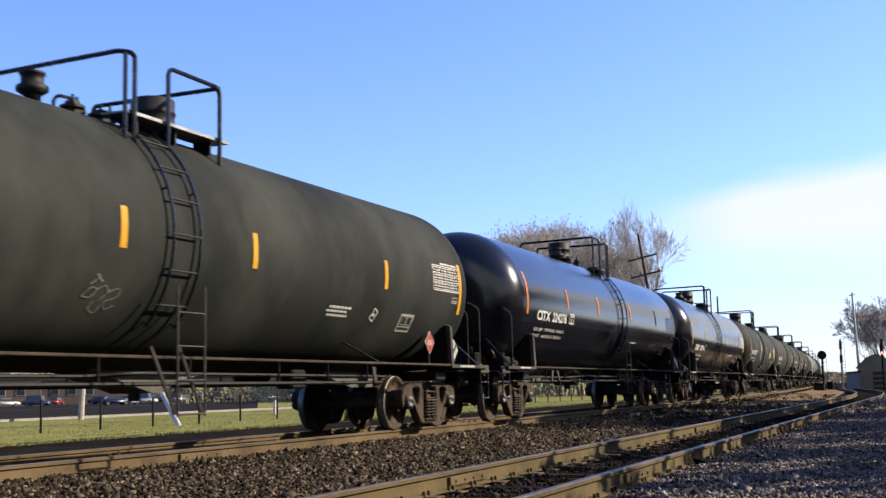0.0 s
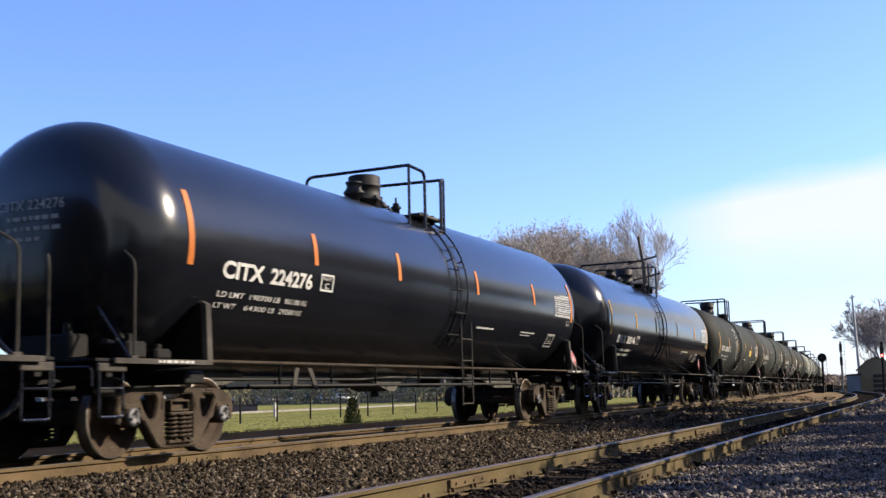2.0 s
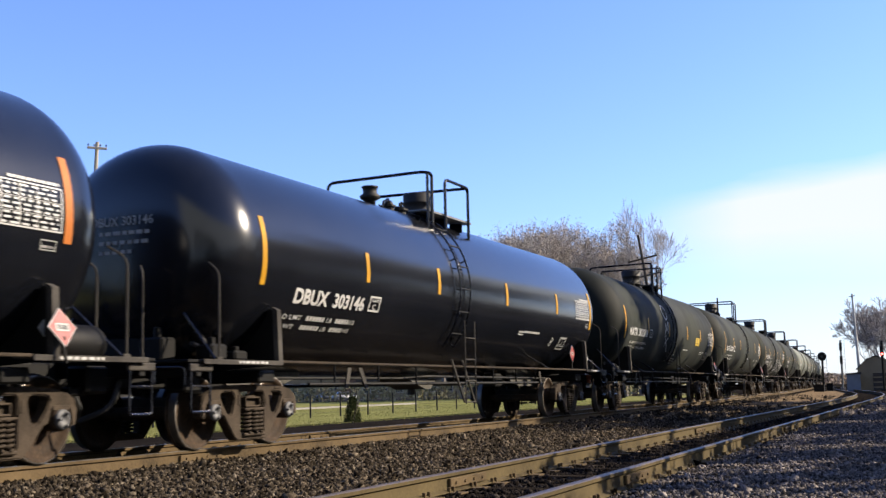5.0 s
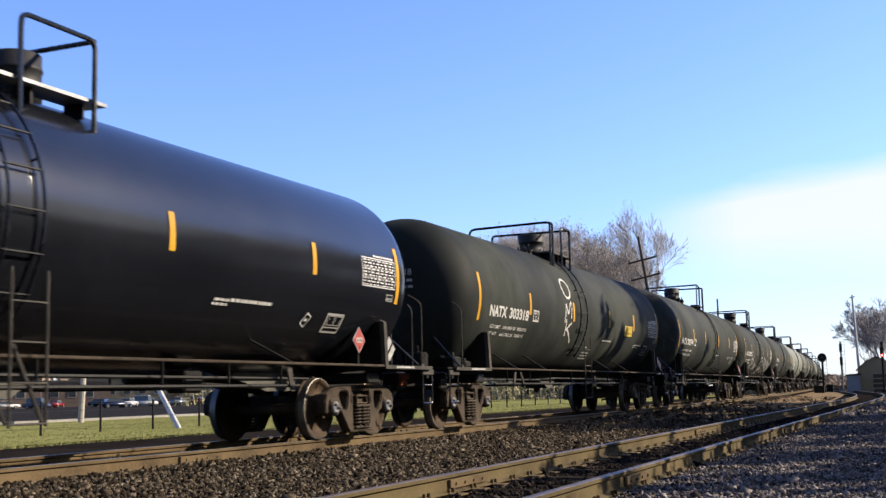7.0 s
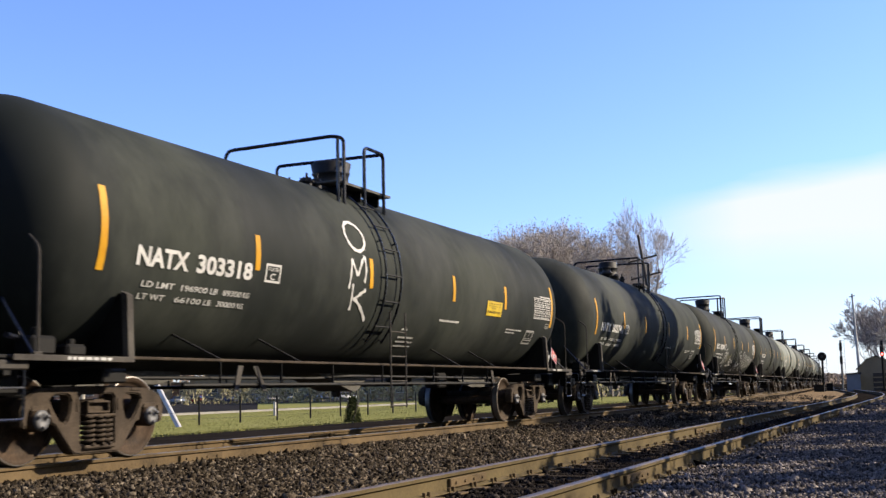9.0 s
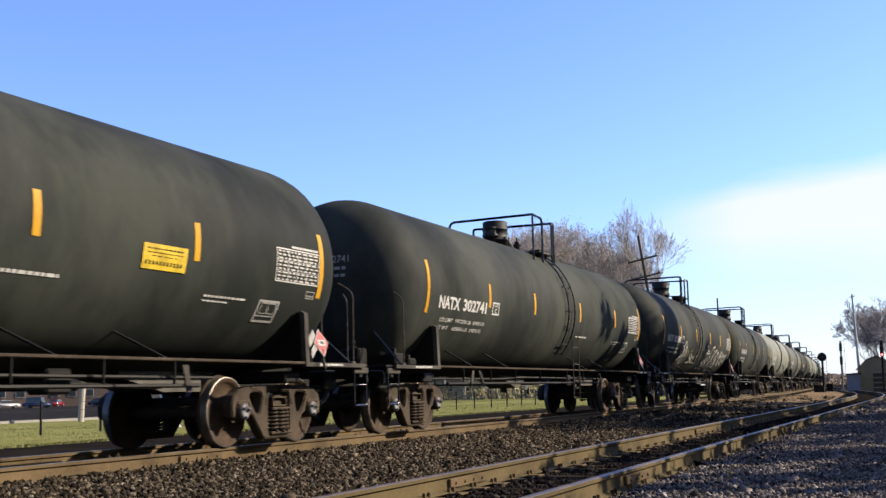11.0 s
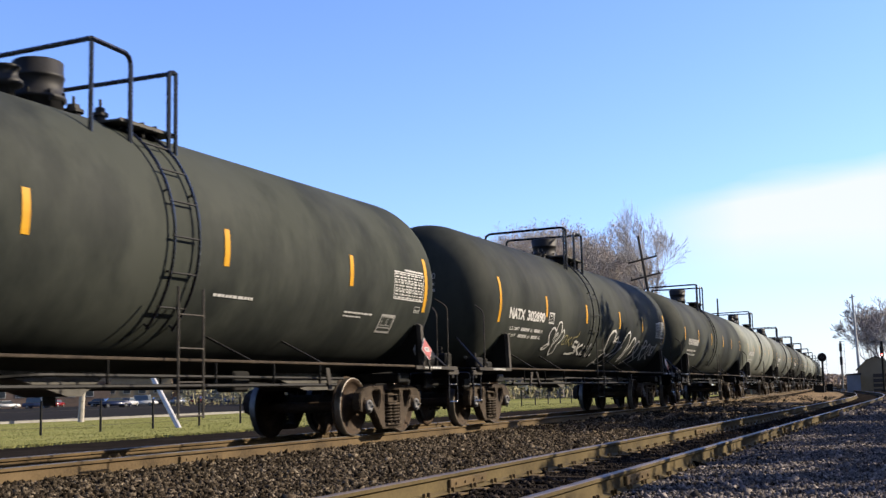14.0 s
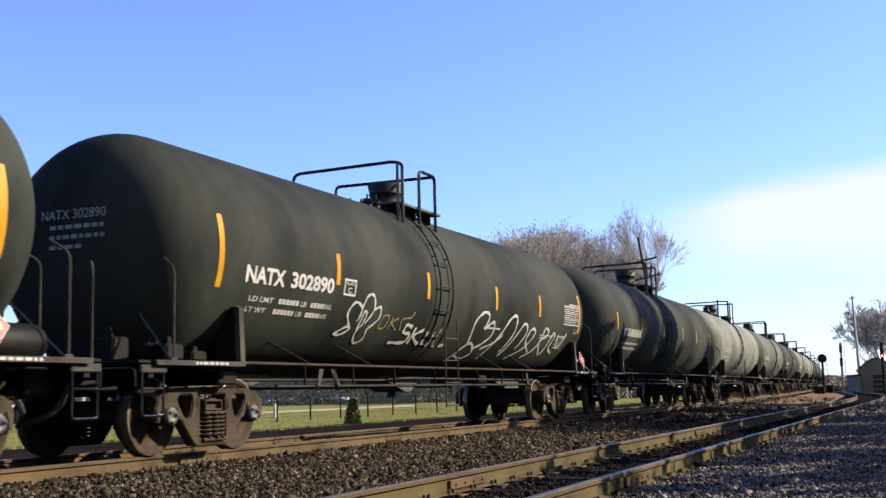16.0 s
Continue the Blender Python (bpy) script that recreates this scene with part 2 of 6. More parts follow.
dark_wood = material("dark pole wood", (0.0297, 0.0233, 0.0191), 0.85, 0, None, None, 3, 30, 0.4, 0.01, 0.1, (6, 6, 0.6))
rusty_top = material("rust brown rail head", (0.0601, 0.0438, 0.0297), 0.5, 0.35, (0.0353, 0.0247, 0.0163), (0.099, 0.0778, 0.0566), 2, 50, 0.1, 0.002)
bark = material("grey brown bark", (0.115, 0.0997, 0.087), 0.9, 0, (0.0721, 0.0615, 0.053), (0.161, 0.142, 0.127), 4, 40, 0.5, 0.02, 0.1, (3, 3, 1))
leaf_brown = island_tint(material("withered brown leaves", (0.29, 0.23, 0.175), 0.85, 0, (0.2, 0.158, 0.12), (0.38, 0.31, 0.245), 2, 20, 0.0, spec=0.0), 0.4)
leaf_dull = island_tint(material("dull grey brown leaves", (0.27, 0.228, 0.19), 0.85, 0, (0.19, 0.16, 0.13), (0.36, 0.31, 0.265), 2, 20, 0.0, spec=0.0), 0.35)
dry_brush = island_tint(material("dry tan brush", (0.21, 0.19, 0.11), 0.9, 0, (0.15, 0.133, 0.075), (0.28, 0.25, 0.155), 2, 20, 0.0, spec=0.0), 0.35)
leaf_green = island_tint(material("dark evergreen foliage", (0.0255, 0.0318, 0.0127), 0.85, 0, (0.0148, 0.0191, 0.00848), (0.0424, 0.0488, 0.0212), 2, 20, 0.0, spec=0.0), 0.4)
black_iron = material("black painted iron", (0.00848, 0.00848, 0.00848), 0.5, 0.1, None, None, 4, 40, 0.1, spec=0.1)
galvanised = material("dull galvanised steel", (0.17, 0.174, 0.178), 0.45, 0.7, None, None, 4, 40, 0.1)
shed_blue = material("blue grey steel sheet", (0.0848, 0.115, 0.17), 0.5, 0.0, (0.0636, 0.0848, 0.127), (0.11, 0.144, 0.204), 1.5, 20, 0.1)
wall_tan = material("tan board wall", (0.15, 0.122, 0.075), 0.8, 0, (0.11, 0.09, 0.055), (0.185, 0.153, 0.1), 1.0, 20, 0.2)
brick_brown = material("brown brick", (0.0848, 0.0594, 0.0467), 0.85, 0, (0.0551, 0.0382, 0.0318), (0.115, 0.0848, 0.0679), 1.0, 20, 0.3)
roof_dark = material("dark roofing felt", (0.0297, 0.0276, 0.0255), 0.85, 0, None, None, 1.5, 20, 0.2)
window_glass = material("dark window glass", (0.02, 0.025, 0.03), 0.08, 0, None, None, 1, 10, 0.0)
rubber = material("black rubber", (0.015, 0.015, 0.015), 0.8, 0, None, None, 6, 40, 0.1)


def lamp_glow(name, colour, strength):
    m = bpy.data.materials.new(name)
    m.use_nodes = True
    p = m.node_tree.nodes["Principled BSDF"]
    p.inputs["Base Color"].default_value = (*colour, 1)
    p.inputs["Emission Color"].default_value = (*colour, 1)
    p.inputs["Emission Strength"].default_value = strength
    return m


red_lens = lamp_glow("lit red signal lens", (1.0, 0.05, 0.04), 9.0)


# ---- mesh helpers ----
def link_mesh(name, bm, mat, smooth=False):
    me = bpy.data.meshes.new(name)
    bm.to_mesh(me)
    bm.free()
    for m in (mat if isinstance(mat, (list, tuple)) else (mat,)):
        me.materials.append(m)
    if smooth:
        me.polygons.foreach_set("use_smooth", [True] * len(me.polygons))
    return me


def part(name, bm, mat, parent=None, label="", smooth=False, at=None):
    ob = new(name, link_mesh(name, bm, mat, smooth))
    if parent:
        ob.parent = parent
    if at is not None:
        ob.matrix_basis = at
    return tagged(ob, label)


def share(name, ob, parent, at, label=""):
    """Another object on the mesh of ob."""
    o = new(name, ob.data)
    o.parent = parent
    o.matrix_basis = at
    return tagged(o, label)


def thing(name, label, category, group="", kind="", at=None):
    ob = new(name)
    ob.empty_display_size = 0.3
    if at is not None:
        ob.matrix_basis = at
    return tagged(ob, label, category, group, kind)


def box(bm, c, s, bevel=0.0, m=None, mat=0):
    mm = Matrix.Translation(c) @ (m or Matrix()) @ Matrix.Diagonal((*s, 1))
    vs = bmesh.ops.create_cube(bm, size=1, matrix=mm)["verts"]
    fs = list({f for v in vs for f in v.link_faces})
    for f in fs:
        f.material_index = mat
    if bevel:
        es = list({e for v in vs for e in v.link_edges})
        bmesh.ops.bevel(bm, geom=es, offset=bevel, segments=1, affect="EDGES")
    return vs


def ring_between(bm, a, b, mat=0):
    n = len(a)
    for i in range(n):
        bm.faces.new((a[i], a[(i + 1) % n], b[(i + 1) % n], b[i])).material_index = mat


def tube(bm, pts, r, n=6, mat=0, caps=True):
    """A round bar along a line of points; r may be one radius or one for each point."""
    pts = [Vector(p) for p in pts]
    rad = r if isinstance(r, (list, tuple)) else [r] * len(pts)
    side = None
    rings = []
    for i, p in enumerate(pts):
        d = (pts[min(i + 1, len(pts) - 1)] - pts[max(i - 1, 0)]).normalized()
        if side is None:
            side = d.orthogonal().normalized()
        side = (side - d * side.dot(d)).normalized()
        up = d.cross(side)
        rings.append([bm.verts.new(p + (side * math.cos(2 * math.pi * k / n) + up * math.sin(2 * math.pi * k / n)) * rad[i]) for k in range(n)])
    for a, b in zip(rings, rings[1:]):
        ring_between(bm, a, b, mat)
    if caps:
        bm.faces.new(rings[0][::-1]).material_index = mat
        bm.faces.new(rings[-1]).material_index = mat


def rounded(pts, r=0.15, n=4):
    """A line of points with its corners rounded."""
    pts = [Vector(p) for p in pts]
    out = [pts[0]]
    for a, b, c in zip(pts, pts[1:], pts[2:]):
        u, v = a - b, c - b
        k = min(r, u.length * 0.45, v.length * 0.45)
        p, q = b + u.normalized() * k, b + v.normalized() * k
        for i in range(n + 1):
            t = i / n
            out.append(p * (1 - t) ** 2 + b * 2 * t * (1 - t) + q * t * t)
    return out + [pts[-1]]


def lathe(bm, profile, n=24, axis="Z", m=None, mat=0, caps=True):
    """profile: (radius, height) pairs along the axis."""
    m = m or Matrix()
    rings = []
    for r, h in profile:
        ring = []
        for k in range(n):
            a = 2 * math.pi * k / n
            c, s = r * math.cos(a), r * math.sin(a)
            v = {"Z": (c, s, h), "Y": (s, h, c), "X": (h, c, s)}[axis]
            ring.append(bm.verts.new(m @ Vector(v)))
        rings.append(ring)
    for a, b in zip(rings, rings[1:]):
        ring_between(bm, a, b, mat)
    if caps:
        bm.faces.new(rings[0][::-1]).material_index = mat
        bm.faces.new(rings[-1]).material_index = mat


def prism(bm, poly, axis, a, b, mat=0):
    """A flat polygon pushed from a to b along an axis; poly gives the other two coordinates in xyz order."""
    def at(p, h):
        return {"X": (h, p[0], p[1]), "Y": (p[0], h, p[1]), "Z": (p[0], p[1], h)}[axis]
    lo = [bm.verts.new(at(p, a)) for p in poly]
    hi = [bm.verts.new(at(p, b)) for p in poly]
    ring_between(bm, lo, hi, mat)
    bm.faces.new(lo[::-1]).material_index = mat
    bm.faces.new(hi).material_index = mat


def tidy(bm):
    bmesh.ops.recalc_face_normals(bm, faces=bm.faces[:])
    return bm


# ---- the line of the tracks ----
MAIN_X, SIDE_X = -9.4963, -3.46
MAIN_BEND = ((-400, 0), (24, 0), (34, 0.016), (45, 0.034), (58, 0.05), (75, 0.058), (120, 0.068), (250, 0.095), (900, 0.1))
SIDE_BEND = ((-400, 0.002), (50, 0.004), (62, 0.02), (90, 0.115), (130, 0.11), (250, 0.098), (900, 0.1))


def make_line(x0, bend):
    u = np.arange(-120.0, 760.0, 1.0)
    h = np.interp(u, [b[0] for b in bend], [b[1] for b in bend])
    x = x0 - np.concatenate([[0], np.cumsum((h[1:] + h[:-1]) / 2)])
    x = x - np.interp(0, u, x) + x0
    return u, x, h


MAIN_LINE, SIDE_LINE = make_line(MAIN_X, MAIN_BEND), make_line(SIDE_X, SIDE_BEND)


def on_line(line, u, z=0.0):
    """The place and the heading on a track, u metres along it."""
    return Vector((float(np.interp(u, line[0], line[1])), u, z)), float(np.interp(u, line[0], line[2]))


def line_frame(line, u, z=0.0):
    p, h = on_line(line, u, z)
    return Matrix.Translation(p) @ Matrix.Rotation(h, 4, "Z")


SIDE_Z = -0.08


def ground_z(x, y):
    """The lie of the land: the main track on a low bank, a shallow dip to the siding, lower grass beyond."""
    m = float(np.interp(y, MAIN_LINE[0], MAIN_LINE[1]))
    d = x - m
    return float(np.interp(d, (-60, -14, -7, -2.6, -1.6, 1.6, 2.6, 4.0, 9.5, 14, 60), (-0.6, -0.6, -0.55, -0.3, -0.2, -0.2, -0.24, -0.3, -0.24, -0.3, -0.35)))


# ---- ground ----
def grid_ground(name, xs, ys, mat, label, dz=0.0, rough=0.0, kind="structure", height=ground_z):
    bm = bmesh.new()
    rows = [[bm.verts.new((x, y, height(x, y) + dz + (noise.noise((x * 1.7, y * 1.7, 3.1)) * rough if rough else 0))) for x in xs] for y in ys]
    for a, b in zip(rows, rows[1:]):
        for i in range(len(xs) - 1):
            bm.faces.new((a[i], a[i + 1], b[i + 1], b[i]))
    return tagged(part(name, bm, mat, None, "", True), label, "ground", kind=kind)


far = [-3000, -1200, -500, -250, -120, -80]
grid_ground("ground", far + list(np.arange(-60, 40, 1.0)) + [60, 120, 400, 1200, 3000],
            [-900, -200, -60, -20] + list(np.arange(0, 180, 2.0)) + [200, 260, 340, 500, 900, 3000], dirt_mat, "bare brown dirt and cinders beside the tracks", 0.0, 0.012)


def strip(name, line, d0, d1, u0, u1, step, z, mat, label, rough=0.02, cols=8):
    """A strip of surface that follows a track, d0 to d1 to the side of it."""
    bm = bmesh.new()
    rows = []
    u = u0
    while u <= u1:
        f = line_frame(line, u)
        row = []
        for i in range(cols + 1):
            p = f @ Vector((d0 + (d1 - d0) * i / cols, 0, 0))
            row.append(bm.verts.new((p.x, p.y, z(p.x, p.y, d0 + (d1 - d0) * i / cols) + noise.noise((p.x * 2.3, p.y * 2.3, 0)) * rough)))
        rows.append(row)
        u += step
    for a, b in zip(rows, rows[1:]):
        for i in range(cols):
            bm.faces.new((a[i], a[i + 1], b[i + 1], b[i]))
    return tagged(part(name, bm, mat, None, "", True), label, "ground", kind="structure")


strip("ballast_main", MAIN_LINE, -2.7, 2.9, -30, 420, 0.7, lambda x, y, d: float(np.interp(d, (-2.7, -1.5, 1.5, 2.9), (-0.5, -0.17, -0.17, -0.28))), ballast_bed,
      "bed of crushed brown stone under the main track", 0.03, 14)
strip("ballast_siding", SIDE_LINE, -2.3, 6.6, -30, 420, 0.7, lambda x, y, d: SIDE_Z + float(np.interp(d, (-2.3, -1.4, 1.4, 6.0, 6.6), (-0.24, -0.235, -0.235, -0.225, -0.4))), gravel_bed,
      "bed of sooty crushed stone under the siding", 0.03, 22)
strip("earth_bank", MAIN_LINE, 1.9, 5.2, 44, 130, 0.7, lambda x, y, d: float(np.interp(d, (1.9, 2.9, 5.2), (-0.19, -0.22, -0.27))) + 0.03 * min(1, (y - 44) / 8), dry_earth,
      "bank of dry tan earth beside the far stretch of the main track", 0.03, 8)
grid_ground("grass_strip", list(np.arange(-48, -23.9, 1.0)), list(np.arange(-40, 152, 3.0)), grass_mat, "strip of dry mown autumn grass behind the track", 0.05, 0.02)
bm = bmesh.new()
rows = [[bm.verts.new((x, y, ground_z(x, y) + 0.085)) for x in np.linspace(-0.628 * y, -47.9, 8)] for y in np.arange(77, 153, 3.0)]
for a, b in zip(rows, rows[1:]):
    for i in range(7):
        bm.faces.new((a[i], a[i + 1], b[i + 1], b[i]))
tagged(part("lawn", bm, grass_mat, None, "", True), "lawn of dry autumn grass beyond the parking lot", "ground", kind="structure")
grid_ground("road", list(np.arange(-248, -47.9, 8.0)), list(np.arange(-40, 260, 8.0)), asphalt, "grey asphalt parking lot beyond the grass", 0.055)

# ---- rails and ties ----
RAIL = [(-0.07, -0.175), (0.07, -0.175), (0.07, -0.163), (0.012, -0.145), (0.009, -0.05), (0.035, -0.036), (0.037, -0.008), (0.026, 0.0), (-0.026, 0.0),
        (-0.037, -0.008), (-0.035, -0.036), (-0.009, -0.05), (-0.012, -0.145), (-0.07, -0.163)]


def rail(name, line, d, z, u0, u1, parent, head, web):
    bm = bmesh.new()
    rows, u = [], u0
    while u <= u1 + 0.01:
        f = line_frame(line, u, z)
        rows.append([bm.verts.new(f @ Vector((d + px, 0, pz))) for px, pz in RAIL])
        u += 2.0 if u < 160 else 8.0
    for a, b in zip(rows, rows[1:]):
        n = len(RAIL)
        for i in range(n):
            bm.faces.new((a[i], a[(i + 1) % n], b[(i + 1) % n], b[i])).material_index = 1 if i in (6, 7, 8) else 0
    return part(name, bm, (web, head), parent)


def spike_mesh():
    bm = bmesh.new()
    box(bm, (0.12, 0, -0.178), (0.2, 0.19, 0.016), 0.003)
    for s in (-0.05, 0.05):
        box(bm, (0.085, s, -0.15), (0.03, 0.022, 0.05), 0.004)
    return tidy(bm)


def joint_mesh():
    bm = bmesh.new()
    for s in (-1, 1):
        box(bm, (s * 0.028, 0, -0.098), (0.035, 0.9, 0.085), 0.006)
        for k in range(4):
            lathe(bm, [(0.014, 0), (0.014, 0.016)], 6, "X", Matrix.Translation((s * 0.05 - 0.008, -0.33 + k * 0.22, -0.098)))
    return tidy(bm)


def track(name, label, line, z, near, head, web):
    t = thing(name, label, "track", kind="structure")
    for d in (-0.7525, 0.7525):
        rail("rail", line, d, z, -30, 440, t, head, web)
    first = None
    rnd = random.Random(5)
    for k in range(int(near[0] / 0.55), int(near[1] / 0.55)):
        f = line_frame(line, k * 0.55 + rnd.uniform(-0.03, 0.03), z - 0.187 - 0.09 + rnd.uniform(-0.012, 0.006)) @ pose(rnd.uniform(-0.05, 0.05), 0, 0, 0, 0, rnd.uniform(-1.5, 1.5))
        if first is None:
            bm = bmesh.new()
            box(bm, (0, 0, 0), (2.6, 0.23, 0.18), 0.012)
            first = part("tie", bm, tie_wood, t, at=f)
        else:
            share("tie", first, t, f)
    plate = part("tie_plate", spike_mesh(), rail_side, t, at=line_frame(line, 9.9, z) @ Matrix.Translation((0.7525 - 0.02, 0, 0)))
    for k in range(int(near[0] / 0.55), int(min(near[1], 45) / 0.55)):
        for d, s in ((0.7525, 1), (-0.7525, -1), (-0.7525, 1)):
            share("tie_plate", plate, t, line_frame(line, k * 0.55, z) @ Matrix.Translation((d - s * 0.02, 0, 0)) @ Matrix.Rotation(0 if s > 0 else math.pi, 4, "Z"))
    return t


main_track = track("main_track", "main railway track with rusty rails and polished heads", MAIN_LINE, 0.0, (-3, 90), rail_top, rail_side)
siding_track = track("siding_track", "siding track with brown rails on dark ties", SIDE_LINE, SIDE_Z, (-3, 75), rusty_top, siding_side)
jm = part("joint_bar", joint_mesh(), rail_side, main_track, at=line_frame(MAIN_LINE, 12.55, 0) @ Matrix.Translation((0.7525, 0, 0)))
for line, d, u, z, t in ((SIDE_LINE, -0.7525, 10.4, SIDE_Z, siding_track), (SIDE_LINE, 0.7525, 10.9, SIDE_Z, siding_track), (SIDE_LINE, 0.7525, 22.5, SIDE_Z, siding_track),
                         (SIDE_LINE, -0.7525, 22.0, SIDE_Z, siding_track), (MAIN_LINE, -0.7525, 18.4, 0, main_track)):
    share("joint_bar", jm, t, line_frame(line, u, z) @ Matrix.Translation((d, 0, 0)))


# ---- tank cars ----
R, ZC, HALF, HEAD = 1.525, 2.478, 7.67, 0.85
AXLE, WHEEL_R, TRUCK_Y = 0.889, 0.457, 7.1
PITCH = 18.73


def skin(y, a, r=R):
    """A point on the tank: y along it, a degrees up from its side."""
    return Vector((r * math.cos(radians(a)), y, ZC + r * math.sin(radians(a))))


def patch(bm, y0, y1, a0, a1, lift=0.008, n=6, mat=0):
    """A thin sheet on the tank's side."""
    for lo, hi in zip(range(n), range(1, n + 1)):
        p, q = a0 + (a1 - a0) * lo / n, a0 + (a1 - a0) * hi / n
        bm.faces.new([bm.verts.new(v) for v in (skin(y0, p, R + lift), skin(y1, p, R + lift), skin(y1, q, R + lift), skin(y0, q, R + lift))]).material_index = mat


def tank_mesh():
    bm = bmesh.new()
    prof = []
    for i in range(17):
        a = math.pi / 2 * i / 16
        prof.append((max(0.02, R * math.sin(a) ** 0.6), -HALF - HEAD * math.cos(a)))
    lathe(bm, prof + [(R, -4.0), (R, 0.0), (R, 4.0)] + [(r, -y) for r, y in prof[::-1]], 80, "Y", Matrix.Translation((0, 0, ZC)))
    return tidy(bm)


def plate_with_holes(outer, holes, a, b, bevel=0.012):
    """A cast plate in the yz plane with openings through it, from x = a to x = b."""
    bm = bmesh.new()
    edges = []
    for loop in [outer] + holes:
        vs = [bm.verts.new((a, y, z)) for y, z in loop]
        edges += [bm.edges.new((p, q)) for p, q in zip(vs, vs[1:] + vs[:1])]
    fs = [g for g in bmesh.ops.triangle_fill(bm, edges=edges, use_beauty=True)["geom"] if isinstance(g, bmesh.types.BMFace)]
    bmesh.ops.dissolve_limit(bm, angle_limit=0.01, verts=bm.verts[:], edges=bm.edges[:])
    up = [v for v in bmesh.ops.extrude_face_region(bm, geom=bm.faces[:])["geom"] if isinstance(v, bmesh.types.BMVert)]
    bmesh.ops.translate(bm, verts=up, vec=(b - a, 0, 0))
    bmesh.ops.recalc_face_normals(bm, faces=bm.faces[:])
    sharp = [e for e in bm.edges if len(e.link_faces) == 2 and abs(e.verts[0].co.x - e.verts[1].co.x) < 1e-5 and abs(e.link_faces[0].normal.x - e.link_faces[1].normal.x) > 0.5]
    bmesh.ops.bevel(bm, geom=sharp, offset=bevel, segments=2, affect="EDGES")
    return bm


def side_frame_mesh():
    half = [(0.0, 0.8), (0.5, 0.795), (0.8, 0.775), (0.98, 0.74), (1.1, 0.67), (1.15, 0.56), (1.13, 0.4), (1.06, 0.38), (1.045, 0.5), (1.02, 0.56), (0.76, 0.56), (0.745, 0.5), (0.72, 0.42),
            (0.66, 0.4), (0.52, 0.24), (0.41, 0.12), (0.35, 0.085), (0.0, 0.085)]
    outer = half + [(-y, z) for y, z in half[-2:0:-1]]
    holes = []
    for s in (-1, 1):
        holes.append([(s * y, z) for y, z in ((0.73, 0.655), (0.71, 0.69), (0.66, 0.705), (0.49, 0.71), (0.44, 0.69), (0.425, 0.64), (0.44, 0.54), (0.48, 0.44), (0.53, 0.415), (0.58, 0.44), (0.68, 0.56))])
    holes.append([(-0.27, 0.68), (-0.24, 0.71), (0.24, 0.71), (0.27, 0.68), (0.27, 0.2), (0.24, 0.17), (-0.24, 0.17), (-0.27, 0.2)])
    bm = plate_with_holes(outer, holes, -0.075, 0.075, 0.016)
    for s in (-1, 1):
        box(bm, (0, s * AXLE, 0.575), (0.17, 0.26, 0.07), 0.015)
        box(bm, (0.07, s * 0.33, 0.6), (0.03, 0.04, 0.14), 0.008)
        box(bm, (0.06, s * 0.62, 0.76), (0.05, 0.16, 0.035), 0.008)
    box(bm, (0.0, 0, 0.155), (0.24, 0.5, 0.04), 0.012)
    bmesh.ops.recalc_face_normals(bm, faces=bm.faces[:])
    return bm


def spring_mesh():
    bm = bmesh.new()
    pts = [(0.072 * math.cos(k * math.pi / 4), 0.072 * math.sin(k * math.pi / 4), 0.175 + 0.3 * k / 48) for k in range(49)]
    tube(bm, pts, 0.0175, 5)
    return tidy(bm)


def wheelset_mesh():
    bm = bmesh.new()
    for s in (-1, 1):
        prof = [(0.11, 0.66), (0.13, 0.665), (0.15, 0.69), (0.3, 0.715), (0.39, 0.69), (0.4, 0.682), (0.478, 0.684), (0.484, 0.696), (0.478, 0.708), (0.46, 0.722)]
        lathe(bm, [(r, s * h) for r, h in prof], 40, "X", caps=False, mat=0)
        lathe(bm, [(0.46, s * 0.722), (0.455, s * 0.822)], 40, "X", caps=False, mat=1)
        lathe(bm, [(0.455, s * 0.822), (0.44, s * 0.826)], 40, "X", caps=False, mat=1)
        lathe(bm, [(0.44, s * 0.826), (0.395, s * 0.822), (0.385, s * 0.795), (0.25, s * 0.765), (0.14, s * 0.80), (0.13, s * 0.85), (0.085, s * 0.855)], 40, "X", caps=False, mat=0)
        lathe(bm, [(0.085, s * 0.85), (0.085, s * 0.9), (0.115, s * 0.905), (0.118, s * 1.08), (0.1, s * 1.09)], 20, "X", caps=False, mat=0)
        lathe(bm, [(0.105, s * 1.085), (0.105, s * 1.115), (0.055, s * 1.125), (0.04, s * 1.105), (0.004, s * 1.105)], 20, "X", caps=False, mat=2)
        for k in range(3):
            a = 2 * math.pi * k / 3
            lathe(bm, [(0.02, s * 1.11), (0.02, s * 1.145), (0.002, s * 1.146)], 6, "X", Matrix.Translation((0, 0.072 * math.cos(a), 0.072 * math.sin(a))), 2, caps=False)
    lathe(bm, [(0.09, -0.68), (0.085, 0), (0.09, 0.68)], 14, "X", caps=False)
    return tidy(bm)


